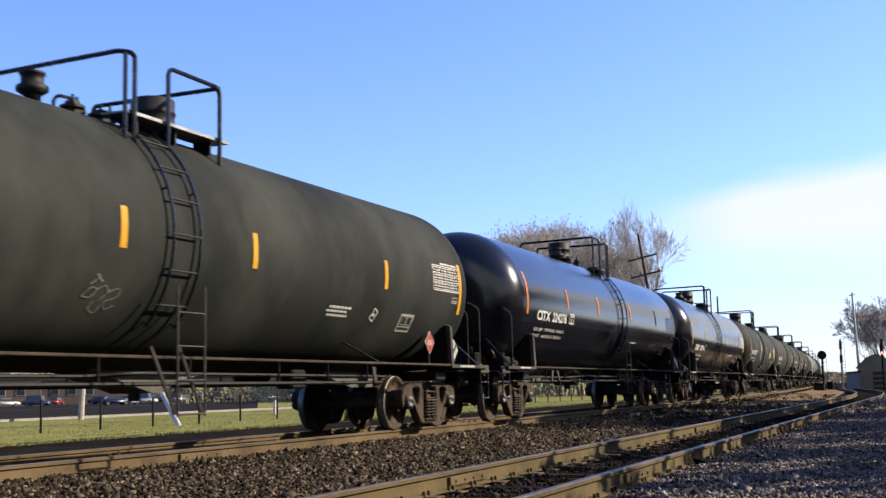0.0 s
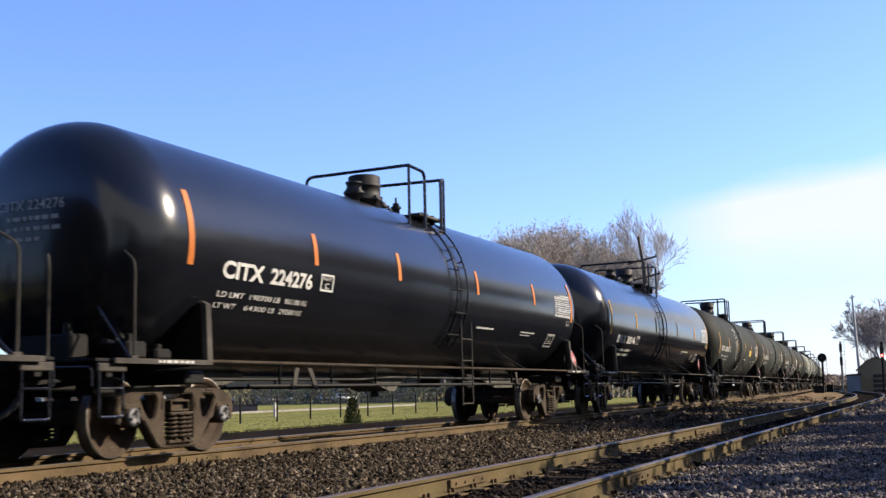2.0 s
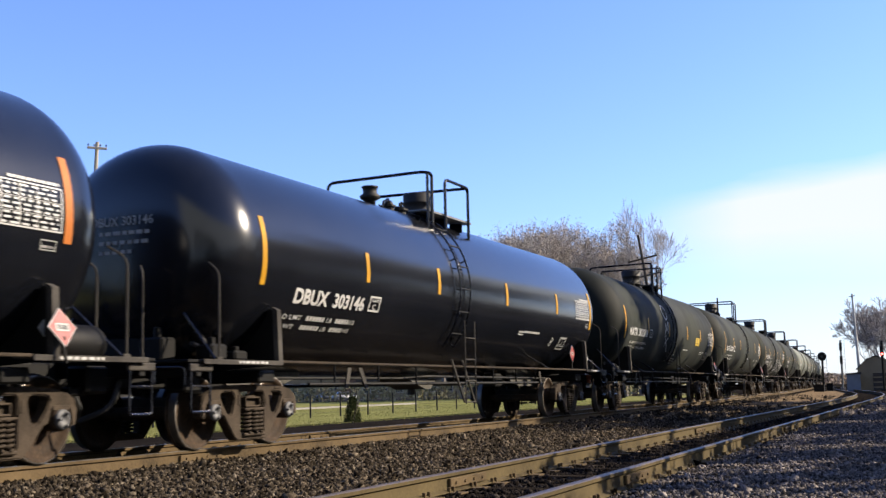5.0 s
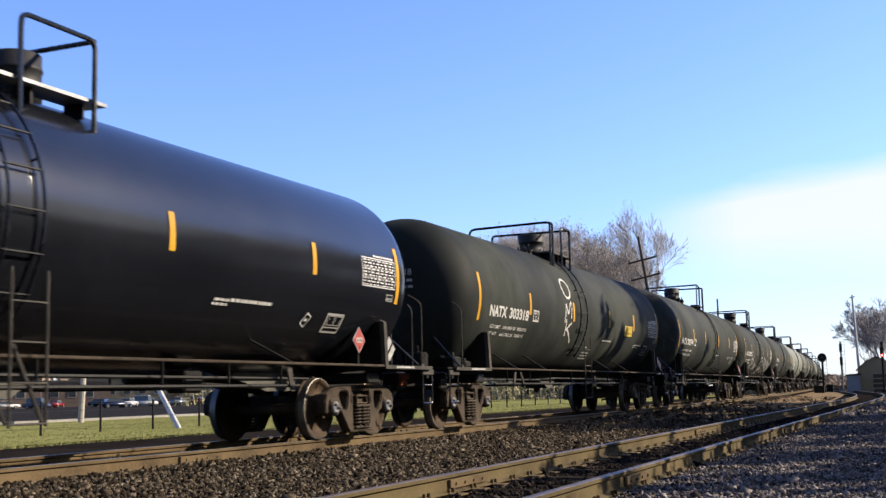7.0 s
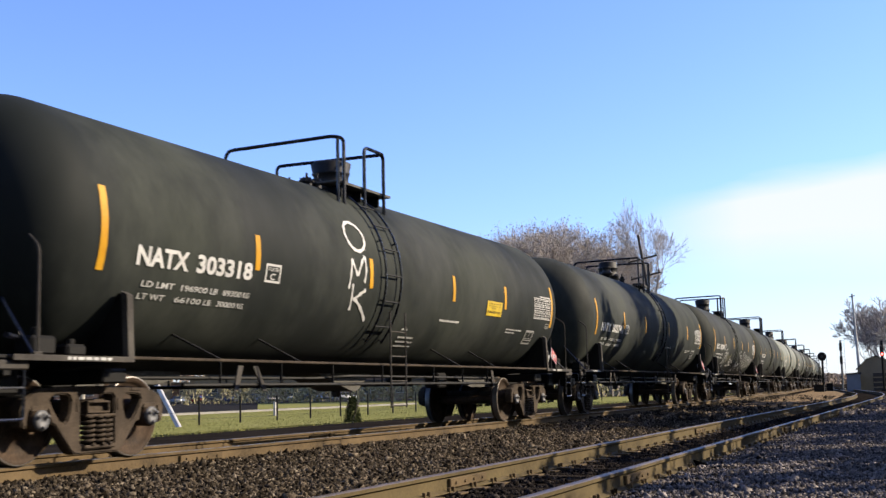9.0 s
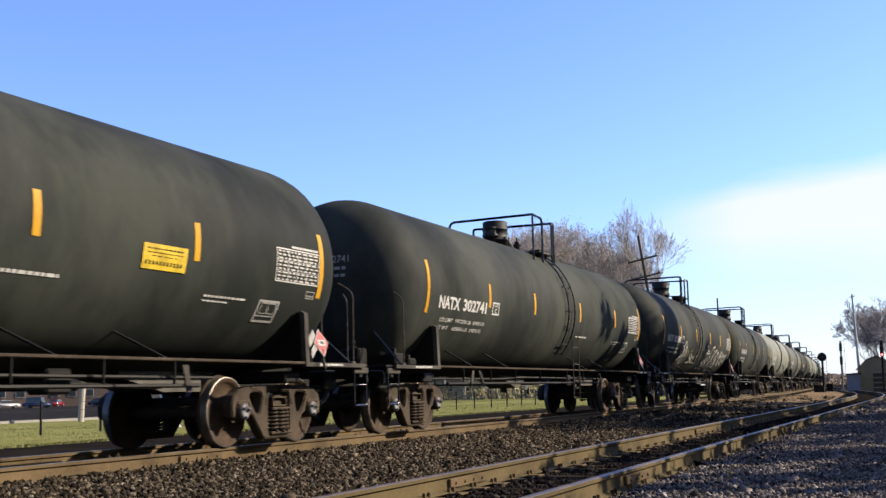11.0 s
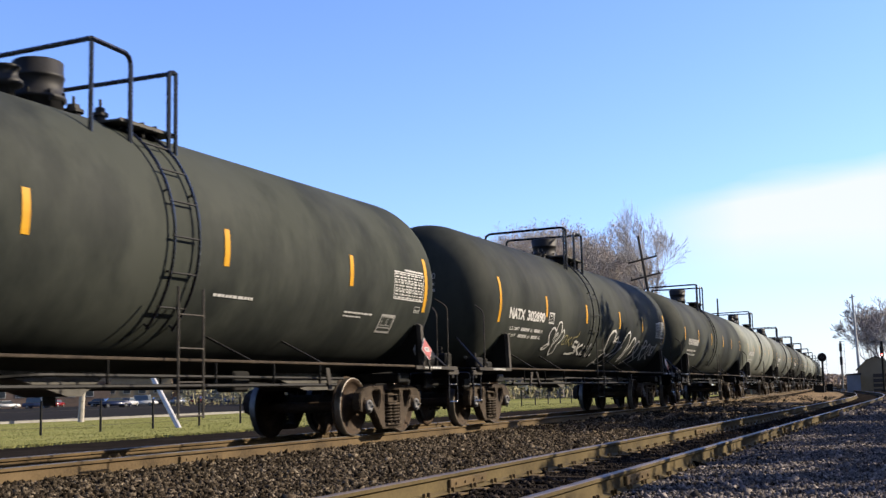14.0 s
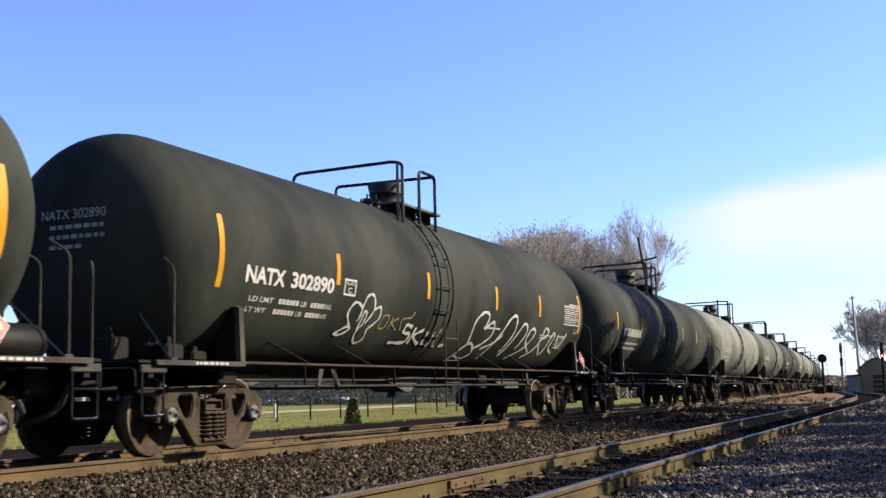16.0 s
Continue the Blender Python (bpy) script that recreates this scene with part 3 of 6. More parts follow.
def truck(car, y):
    """A two-axle truck: the bolster is the body of it."""
    bm = bmesh.new()
    box(bm, (0, 0, 0.575), (2.06, 0.4, 0.17), 0.03)
    for s in (-1, 1):
        for z in (0.52, 0.63):
            box(bm, (s * 1.06, 0, z), (0.06, 0.36, 0.022), 0.005)
        for w in (-0.17, 0.17):
            box(bm, (s * 1.06, w, 0.575), (0.06, 0.022, 0.13), 0.005)
        box(bm, (s * 1.04, 0, 0.485), (0.16, 0.48, 0.03), 0.008)
        lathe(bm, [(0.07, 0.64), (0.07, 0.72), (0.1, 0.73), (0.1, 0.76)], 12, "Z", Matrix.Translation((s * 0.64, 0, 0)))
    lathe(bm, [(0.2, 0.6), (0.2, 0.74)], 16, "Z")
    for s in (-1, 1):
        box(bm, (0, s * 0.56, 0.42), (1.5, 0.08, 0.1), 0.01)
        box(bm, (0, s * 0.34, 0.33), (0.07, 0.4, 0.05), 0.01)
    t = part("truck", tidy(bm), dusty_steel, car, "dusty brown cast steel truck", at=Matrix.Translation((0, y, 0)))
    for s in (-1, 1):
        if "side" not in MESH:
            MESH["side"] = link_mesh("side_frame", side_frame_mesh(), dusty_steel)
            MESH["spring"] = link_mesh("spring", spring_mesh(), dusty_steel, True)
            MESH["wheels"] = link_mesh("wheelset", wheelset_mesh(), (rusty_wheel, tread_steel, bearing_blue), True)
        o = new("side_frame", MESH["side"])
        o.parent, o.matrix_basis = t, Matrix.Translation((s * 1.0, 0, 0))
        for k, (dx, dy) in enumerate(((0.05, -0.14), (0.07, 0.0), (0.05, 0.14))):
            o = new("spring", MESH["spring"])
            o.parent, o.matrix_basis = t, Matrix.Translation((s * (1.0 + dx), dy, 0))
        o = new("wheelset", MESH["wheels"])
        o.parent, o.matrix_basis = t, Matrix.Translation((0, s * AXLE, WHEEL_R))
        tagged(o, "rusty wheels on their axle with grey bearing caps")
    return t


MESH = {}


def rod(name, car, pts, r=0.018, n=6, mat=None, label=""):
    bm = bmesh.new()
    tube(bm, pts, r, n)
    return part(name, tidy(bm), mat or paint_rail, car, label)


def ladder(car, y0, y1, legs):
    """The ladder on the near side: curved rails that hug the tank, then straight ones below the sill, each rung by itself."""
    bm = bmesh.new()
    tube(bm, [skin(y0, a, R + 0.065) for a in range(64, -46, -5)], 0.018, 6)
    side = part("ladder", tidy(bm), paint_rail, car, "curved black side ladder")
    rod("stile", side, [skin(y1, a, R + 0.065) for a in range(64, -46, -5)])
    for y in (y0, y1):
        rod("stile", side, [(1.64, y, 1.9), (1.64, y, 0.42)], 0.015, 6, frame_dust)
        for a in (58, 20, -15, -40):
            rod("standoff", side, [skin(y, a, R - 0.01), skin(y, a, R + 0.065)], 0.014, 5)
        if legs:
            rod("leg", side, [(1.5, y - 0.3, 1.2), (1.62, y - 0.02, 0.45)], 0.024, 5, frame_dust)
    for a in range(60, -44, -15):
        rod("rung", side, [skin(y0 - 0.03, a, R + 0.065), skin(y1 + 0.03, a, R + 0.065)], 0.013, 5, paint_frame)
    for k in range(4):
        z = 0.45 + k * 0.38
        rod("rung", side, [(1.64, y0, z), (1.64, y1, z)], 0.012, 5, frame_dust)


TOP = {  # near posts, fore and aft; walkway, manway, relief valve and the small valves (x, y, radius, height)
    "A": (-1.12, 0.2, (-0.3, 0.84), 0.84, (-1.1, 1.1), 0.72, -1.6, ((0.2, -1.05, 0.12, 0.22), (0.05, -0.8, 0.09, 0.26), (0.2, -0.55, 0.13, 0.2), (0.1, -0.25, 0.08, 0.27), (-0.2, -0.6, 0.12, 0.2))),
    "D": (-1.28, 0.17, (-0.47, 0.63), 0.63, (-1.2, 0.9), 0.59, -1.76, ((0.2, -1.2, 0.12, 0.22), (0.05, -0.95, 0.09, 0.26), (0.2, -0.7, 0.13, 0.2), (0.1, -0.4, 0.08, 0.27), (-0.2, -0.75, 0.12, 0.2))),
    "B": (-0.33, 0.24, (-0.33, 0.35), 1.22, (0.22, 1.3), -0.03, -0.63, ((0.1, 0.47, 0.1, 0.26), (-0.15, 0.72, 0.12, 0.2), (0.25, 0.77, 0.08, 0.27), (0.0, 0.97, 0.1, 0.18))),
    "E": (-0.33, 0.24, (-0.33, 0.35), 1.22, (0.22, 1.3), -0.03, -0.63, ((0.1, 0.47, 0.1, 0.26), (-0.15, 0.72, 0.12, 0.2), (0.25, 0.77, 0.08, 0.27), (0.0, 0.97, 0.1, 0.18))),
    "C": (-1.5, 0.2, (-0.6, 0.1), 0.1, (-1.45, 0.45), 0.17, None, ((0.2, -1.02, 0.1, 0.2), (0.0, -0.86, 0.13, 0.16), (0.22, -0.72, 0.09, 0.24), (0.05, -0.56, 0.12, 0.18), (-0.25, -0.8, 0.11, 0.2))),
}


def top_gear(car, style):
    """The walkway, handrails, manway and valves on the crown, in the arrangements of the train."""
    ztop = ZC + R
    zr, low, lat = ztop + 0.62, 3.58, 1.03
    hoop, gap, sect, back, plank, dome, valve, fittings = TOP[style]
    mid, span = (plank[0] + plank[1]) / 2, plank[1] - plank[0]
    for s in (-1, 1):
        bm = bmesh.new()
        deck = ztop - (0.16 if style in "BE" else 0.06)
        box(bm, (s * 0.8, mid, deck), (0.36, span, 0.03), 0.004)
        box(bm, (s * 0.985, mid, deck + 0.005), (0.012, span, 0.04))
        w = part("walkway", tidy(bm), galvanised if style in "AD" else sill_grey, car, "steel grating walkway on the crown")
        for y in (plank[0] + 0.3, mid, plank[1] - 0.3):
            bm = bmesh.new()
            box(bm, (s * 0.78, y, ztop - 0.17), (0.26, 0.03, 0.18))
            part("bracket", bm, paint_frame, w)
    r = 0.03
    if style in "BE":
        rod("handrail", car, rounded([(-lat, hoop, low), (-lat, hoop, zr - 0.02), (lat, hoop, zr + 0.02)], 0.16, 5), r, 7)
    else:
        rod("handrail", car, rounded([(-lat, hoop, low), (-lat, hoop, zr - 0.02), (lat - 0.1, hoop, zr + 0.02), (lat, hoop + 0.1, zr + 0.01), (lat, hoop + gap, zr - 0.02), (lat, hoop + gap, low)], 0.16, 5), r, 7)
    rod("rail_post", car, [(lat, hoop, zr - 0.02), (lat, hoop, low)], r * 0.9, 6)
    rod("rail_post", car, [(-lat, hoop + 0.25, zr - 0.3), (-lat, hoop + 0.25, low)], r * 0.9, 6)
    if style in "BE":
        rod("handrail", car, rounded([(lat, hoop, zr + 0.02), (lat, sect[1], zr), (lat, sect[1], low)], 0.14, 5), r, 7)
        rod("handrail", car, rounded([(lat, back - 0.14, low), (lat, back - 0.14, zr - 0.02), (lat, back, zr), (-lat, back, zr), (-lat, back, low)], 0.06, 4), r, 7)
        rod("rail_post", car, [(lat, back, zr), (lat, back, low)], r * 0.9, 6)
    else:
        rod("handrail", car, rounded([(lat, sect[0], low), (lat, sect[0], zr), (lat, sect[1], zr), (lat, sect[1], low)], 0.12, 5), r, 7)
        rod("handrail", car, rounded([(lat, back, zr), (-lat, back, zr), (-lat, back, low)], 0.1, 5), r, 7)
    rod("handrail", car, rounded([(-lat, hoop - 0.55, low), (-lat, hoop - 0.55, zr - 0.3), (-lat, back, zr - 0.3)], 0.2, 5), r * 0.9, 6)
    bm = bmesh.new()
    lathe(bm, [(0.29, ztop - 0.14), (0.29, ztop + 0.1), (0.33, ztop + 0.11), (0.33, ztop + 0.15), (0.29, ztop + 0.16), (0.29, ztop + 0.36), (0.305, ztop + 0.37), (0.305, ztop + 0.4), (0.29, ztop + 0.41),
               (0.29, ztop + 0.56), (0.26, ztop + 0.58), (0.02, ztop + 0.59)], 28, "Z", Matrix.Translation((0, dome, 0)))
    if style == "C":
        for v in bm.verts:
            if v.co.z > ztop + 0.3:
                k = 1 + 0.22 * (v.co.z - ztop - 0.3) / 0.29
                v.co.x, v.co.y = v.co.x * k, dome + (v.co.y - dome) * k
    man = part("manway", tidy(bm), dome_paint, car, "dark round manway housing", True)
    for k in range(8):
        a = math.pi * (k + 0.5) / 4
        rod("bolt", man, [(0.31 * math.cos(a), dome + 0.31 * math.sin(a), ztop + 0.06), (0.31 * math.cos(a), dome + 0.31 * math.sin(a), ztop + 0.2)], 0.018, 5, paint_frame)
    if valve is not None:
        bm = bmesh.new()
        lathe(bm, [(0.1, ztop - 0.1), (0.1, ztop + 0.1), (0.12, ztop + 0.11), (0.185, ztop + 0.15), (0.185, ztop + 0.2), (0.13, ztop + 0.24), (0.13, ztop + 0.33), (0.15, ztop + 0.34), (0.15, ztop + 0.37), (0.02, ztop + 0.375)], 14, "Z",
              Matrix.Translation((0.1, valve, 0)))
        part("relief_valve", tidy(bm), dome_paint, car, "", True)
    for x, y, r, h in fittings:
        h *= 0.8
        bm = bmesh.new()
        lathe(bm, [(r * 0.9, ztop - 0.12), (r * 0.9, ztop + h * 0.3), (r * 1.25, ztop + h * 0.32), (r * 1.25, ztop + h * 0.5), (r * 0.8, ztop + h * 0.52), (r * 0.75, ztop + h * 0.8), (0.01, ztop + h * 0.82)], 10, "Z", Matrix.Translation((x, y, 0)))
        tube(bm, [(x, y, ztop + h * 0.7), (x, y, ztop + h * 1.3)], 0.02, 5)
        part("valve", tidy(bm), dome_paint, car, "small valve with a stem on the crown")
    if style in "AD":
        y = fittings[0][1]
        rod("pipe_loop", car, rounded([(0.3, y - 0.45, ztop - 0.12), (0.3, y - 0.42, ztop + 0.12), (0.3, y - 0.1, ztop + 0.14)], 0.12), 0.022, 6)


def end_gear(car, e, style):
    """All that is at one end of the frame: e is -1 or 1."""
    web = 7.4 if style in "BE" and e > 0 else 7.12
    for s in (-1, 1):
        bm = bmesh.new()
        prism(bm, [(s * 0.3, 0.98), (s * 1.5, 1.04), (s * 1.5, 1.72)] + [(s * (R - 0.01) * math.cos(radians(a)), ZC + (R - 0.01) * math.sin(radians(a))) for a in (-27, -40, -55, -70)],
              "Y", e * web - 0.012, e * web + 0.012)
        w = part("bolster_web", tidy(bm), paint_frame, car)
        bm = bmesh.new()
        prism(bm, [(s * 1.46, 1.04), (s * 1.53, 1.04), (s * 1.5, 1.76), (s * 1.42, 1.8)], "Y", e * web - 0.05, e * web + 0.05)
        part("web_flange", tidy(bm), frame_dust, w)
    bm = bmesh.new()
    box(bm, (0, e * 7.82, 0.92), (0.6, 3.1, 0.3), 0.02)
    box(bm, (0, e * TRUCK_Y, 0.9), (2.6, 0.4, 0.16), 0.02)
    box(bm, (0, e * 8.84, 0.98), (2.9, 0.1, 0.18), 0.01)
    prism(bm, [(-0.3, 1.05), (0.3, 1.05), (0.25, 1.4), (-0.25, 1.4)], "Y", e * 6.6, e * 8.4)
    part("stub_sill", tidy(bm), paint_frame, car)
    for s in (-1, 1):
        bm = bmesh.new()
        box(bm, (s * 1.38, e * 7.97, 1.075), (0.26, 1.75, 0.035), 0.005)
        box(bm, (s * 1.52, e * 7.97, 1.065), (0.02, 1.75, 0.06), 0.004)
        p = part("end_platform", tidy(bm), frame_dust, car)
        bm = bmesh.new()
        rnd = random.Random(3)
        y = 7.45
        while y < 8.1:
            w = rnd.uniform(0.04, 0.12)
            box(bm, (s * 1.532, e * (y + w / 2), 1.066), (0.004, w, 0.03))
            y += w + 0.03
        tagged(part("stencil", bm, stencil_white, p), kind="stuff")
        rod("grab_iron", car, rounded([(s * 1.5, e * 8.5, 1.05), (s * 1.5, e * 8.5, 2.15), (s * 1.3, e * 8.42, 2.28)], 0.1), 0.0145, 6, frame_dust)
        rod("grab_iron", car, rounded([(s * 0.72, e * 8.95, 1.05), (s * 0.72, e * 8.95, 2.15), (s * 0.57, e * 8.8, 2.25)], 0.1), 0.0145, 6, frame_dust)
        rod("step", car, rounded([(s * 1.45, e * 9.0, 1.05), (s * 1.45, e * 9.0, 0.48), (s * 1.45, e * 8.62, 0.48), (s * 1.45, e * 8.62, 1.05)], 0.04), 0.016, 5)
        rod("step", car, [(s * 1.45, e * 9.0, 0.78), (s * 1.45, e * 8.62, 0.78)], 0.014, 5)
        bm = bmesh.new()
        box(bm, (s * 1.5, e * 8.5, 1.1), (0.03, 0.12, 0.05), 0.006)
        box(bm, (s * 1.45, e * 8.81, 0.995), (0.05, 0.46, 0.09), 0.012)
        part("foot_plate", tidy(bm), frame_dust, car)
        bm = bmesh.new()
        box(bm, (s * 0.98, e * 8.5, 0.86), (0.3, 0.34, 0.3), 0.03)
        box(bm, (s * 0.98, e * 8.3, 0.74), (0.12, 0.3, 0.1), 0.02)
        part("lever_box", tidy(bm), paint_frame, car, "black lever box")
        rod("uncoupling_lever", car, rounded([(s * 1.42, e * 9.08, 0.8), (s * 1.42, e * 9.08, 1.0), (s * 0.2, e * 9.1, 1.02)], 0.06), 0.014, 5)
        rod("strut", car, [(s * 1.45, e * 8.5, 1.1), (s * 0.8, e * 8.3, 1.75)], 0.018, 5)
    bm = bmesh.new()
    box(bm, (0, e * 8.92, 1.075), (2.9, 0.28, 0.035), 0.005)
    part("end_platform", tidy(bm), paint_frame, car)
    bm = bmesh.new()
    box(bm, (0, e * 9.05, 0.87), (0.26, 0.5, 0.24), 0.03)
    box(bm, (e * 0.06, e * 9.3, 0.87), (0.3, 0.34, 0.28), 0.05)
    c = part("coupler", tidy(bm), rusty_wheel, car, "rusty knuckle coupler")
    rod("air_hose", c, rounded([(0.35, e * 8.9, 0.85), (0.4, e * 9.1, 0.55), (0.1, e * 9.33, 0.4)], 0.2), 0.035, 6, rubber)
    if e < 0:
        bm = bmesh.new()
        box(bm, (-0.75, e * 8.95, 1.35), (0.1, 0.1, 0.8))
        b = part("hand_brake", bm, paint_frame, car)
        bm = bmesh.new()
        hub = Vector((-0.75, e * 9.05, 1.75))
        tube(bm, [hub + Vector((0.27 * math.cos(k * math.pi / 12), 0, 0.27 * math.sin(k * math.pi / 12))) for k in range(25)], 0.018, 6)
        for k in range(5):
            tube(bm, [hub, hub + Vector((0.27 * math.cos(k * 1.2566), 0, 0.27 * math.sin(k * 1.2566)))], 0.014, 5)
        lathe(bm, [(0.05, -0.04), (0.05, 0.06)], 10, "Y", Matrix.Translation(hub))
        part("brake_wheel", tidy(bm), paint_frame, b)
        for k, (x, y, z, sx, sy, sz) in enumerate(((0.6, 8.5, 1.24, 0.35, 0.3, 0.3), (1.15, 8.15, 1.2, 0.25, 0.35, 0.2), (1.2, 7.7, 1.16, 0.2, 0.3, 0.13))):
            bm = bmesh.new()
            box(bm, (x, e * y, z), (sx, sy, sz), 0.03)
            lathe(bm, [(0.05, z), (0.05, z + sz * 0.9), (0.01, z + sz * 0.95)], 8, "Z", Matrix.Translation((x, e * y, 0)))
            part("brake_valve", tidy(bm), paint_frame, car)
        rod("brake_rod", car, [(1.1, e * 8.5, 1.3), (0.8, e * 7.4, 1.22)], 0.03)
    else:
        bm = bmesh.new()
        prism(bm, [(0, -0.2), (0.2, 0), (0, 0.2), (-0.2, 0)], "X", -0.006, 0.006)
        holder = part("placard_holder", tidy(bm), stencil_faded, car, "blank grey white placard holder", at=Matrix.Translation((1.38, 7.5, 1.36)))
        rod("clip", holder, [(0.012, -0.1, -0.1), (0.012, 0.1, 0.1)], 0.016, 5, paint_frame)
        rod("bracket", holder, [(-0.02, 0, 0.02), (-0.02, 0, -0.28)], 0.016, 5, paint_frame)
    if e > 0 and style in "BE":
        bm = bmesh.new()
        lathe(bm, [(0.02, 7.6), (0.16, 7.62), (0.2, 7.7), (0.2, 8.4), (0.16, 8.48), (0.02, 8.5)], 18, "Y", Matrix.Translation((1.1, 0, 1.24)))
        part("air_reservoir", tidy(bm), paint_frame, car, "", True)


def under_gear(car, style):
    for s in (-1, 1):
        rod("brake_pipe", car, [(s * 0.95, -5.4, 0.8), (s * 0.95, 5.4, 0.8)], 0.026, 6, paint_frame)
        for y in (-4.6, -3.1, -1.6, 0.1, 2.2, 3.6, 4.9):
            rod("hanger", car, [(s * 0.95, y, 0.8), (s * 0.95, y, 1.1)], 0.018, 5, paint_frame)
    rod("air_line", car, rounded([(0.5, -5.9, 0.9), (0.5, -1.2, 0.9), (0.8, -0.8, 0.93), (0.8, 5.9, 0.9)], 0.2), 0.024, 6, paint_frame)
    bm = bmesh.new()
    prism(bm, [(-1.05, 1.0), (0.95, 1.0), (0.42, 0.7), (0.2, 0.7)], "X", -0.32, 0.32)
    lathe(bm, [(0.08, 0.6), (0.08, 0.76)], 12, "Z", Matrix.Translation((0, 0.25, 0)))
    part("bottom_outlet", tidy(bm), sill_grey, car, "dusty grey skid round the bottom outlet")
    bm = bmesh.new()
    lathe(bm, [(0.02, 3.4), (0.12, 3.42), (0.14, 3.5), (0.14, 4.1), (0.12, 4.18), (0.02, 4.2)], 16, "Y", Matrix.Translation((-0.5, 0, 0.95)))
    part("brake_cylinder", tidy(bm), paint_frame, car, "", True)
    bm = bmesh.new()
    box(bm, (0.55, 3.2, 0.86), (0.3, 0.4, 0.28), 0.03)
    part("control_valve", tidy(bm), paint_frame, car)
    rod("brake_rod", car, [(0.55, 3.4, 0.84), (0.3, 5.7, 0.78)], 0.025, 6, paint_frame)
    for y, lean in ((-3.9, 0.25), (-4.25, -0.1), (5.0, 0.1)):
        bm = bmesh.new()
        prism(bm, [(y, 1.05), (y + 0.12, 1.05), (y + 0.1 + lean, 0.72), (y + lean, 0.72)], "X", 0.98, 1.0)
        part("pipe_bracket", tidy(bm), frame_dust, car)
    for e in (-1, 1):
        for s in (-1, 1):
            bm = bmesh.new()
            prism(bm, [(e * 4.62, 1.06), (e * 6.6, 1.06), (e * 6.6, 0.73), (e * 5.5, 0.73), (e * 4.62, 0.92)], "X", s * 0.33 - 0.015, s * 0.33 + 0.015)
            part("sill_web", tidy(bm), sill_grey, car, "dusty grey end of the centre sill")
    for s in (-1, 1):
        bm = bmesh.new()
        box(bm, (s * 1.48, 0, 1.085), (0.06, 14.2, 0.036), 0.008)
        part("side_rail", tidy(bm), dusty_steel, car, "dusty side sill rail")
        for y in (-5.3, -3.4, 2.3, 4.1) if style in "BC" else (4.4,):
            p = skin(y - 0.5, -45)
            rod("brace", car, [(s * 1.46, y, 1.08), (s * p.x, p.y, p.z)], 0.016, 5, paint_frame)


def build_car(label, paint, style):
    car = thing("tank_car", label, "railway tank car", "tank cars of the train")
    part("tank", tank_mesh(), paint, car, "", True)
    top_gear(car, style)
    ladder(car, *{"A": (-1.0, -0.52), "B": (0.45, 0.93), "E": (0.45, 0.93), "C": (-1.0, -0.45), "D": (-1.1, -0.58)}[style], style in "AD")
    under_gear(car, style)
    for e in (-1, 1):
        end_gear(car, e, style)
        truck(car, e * TRUCK_Y)
    return car


CAR_AT = [12.1 + PITCH * k for k in range(24)]
STYLES = "DEACBC" + "CABACBABCAABBCABAB"
PAINTS = [paint_grey, paint_gloss, paint_gloss, paint_dusty, paint_dusty, paint_dusty] + [paint_dusty] + [(paint_far_lit, paint_far_lit, paint_grey)[k % 3] for k in range(17)]
LABELS = ["weathered dark grey tank car with chalk scrawl", "glossy black tank car with white lettering", "glossy black tank car with yellow side marks",
          "dusty black tank car with a tall white scrawl", "dusty black tank car with yellow side marks", "dusty black tank car covered in white graffiti"]
LABELS += ["weathered grey tank car far down the train" for k in range(18)]


def set_paint(car, paint):
    for o in car.children:
        if o.name.split(".")[0] == "tank":
            o.material_slots[0].link = "OBJECT"
            o.material_slots[0].material = paint


first_of, cars = {}, []
for k, style in enumerate(STYLES):
    if style not in first_of:
        c = first_of[style] = build_car(LABELS[k], PAINTS[k], style)
    else:
        c = copy_thing(first_of[style], Matrix.Translation((0, CAR_AT[k], 0)))
        tagged(c, LABELS[k])
    cars.append(c)
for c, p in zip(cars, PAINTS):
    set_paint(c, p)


# ---- marks and lettering on the tanks ----
def text_mesh(body, bold=0.012):
    """The outlines of a word as flat triangles, in the unit box from 0 to 1 both ways."""
    cu = bpy.data.curves.new("word", "FONT")
    cu.body, cu.offset, cu.resolution_u = body, bold, 3
    ob = bpy.data.objects.new("word", cu)
    scene.collection.objects.link(ob)
    me = bpy.data.meshes.new_from_object(ob.evaluated_get(bpy.context.evaluated_depsgraph_get()))
    bpy.data.objects.remove(ob)
    co = np.empty(len(me.vertices) * 3)
    me.vertices.foreach_get("co", co)
    co = co.reshape(-1, 3)[:, :2]
    lo, hi = co.min(0), co.max(0)
    co = (co - lo) / (hi - lo)
    faces = [tuple(p.vertices) for p in me.polygons]
    bpy.data.meshes.remove(me)
    return co, faces


def put_text(bm, body, y0, y1, a0, a1, lift=0.012, bold=0.012):
    co, faces = text_mesh(body, bold)
    vs = [bm.verts.new(skin(y0 + (y1 - y0) * u, a0 + (a1 - a0) * v, R + lift)) for u, v in co]
    for f in faces:
        try:
            bm.faces.new([vs[i] for i in f])
        except ValueError:
            pass


def dashes(bm, y0, y1, a0, a1, rnd, lo=0.03, hi=0.1, gap=0.025):
    """Writing too small to read: a row of short bars."""
    y = y0
    while y < y1:
        w = min(rnd.uniform(lo, hi), y1 - y)
        patch(bm, y, y + w, a0, a1, 0.009, 1)
        y += w + gap


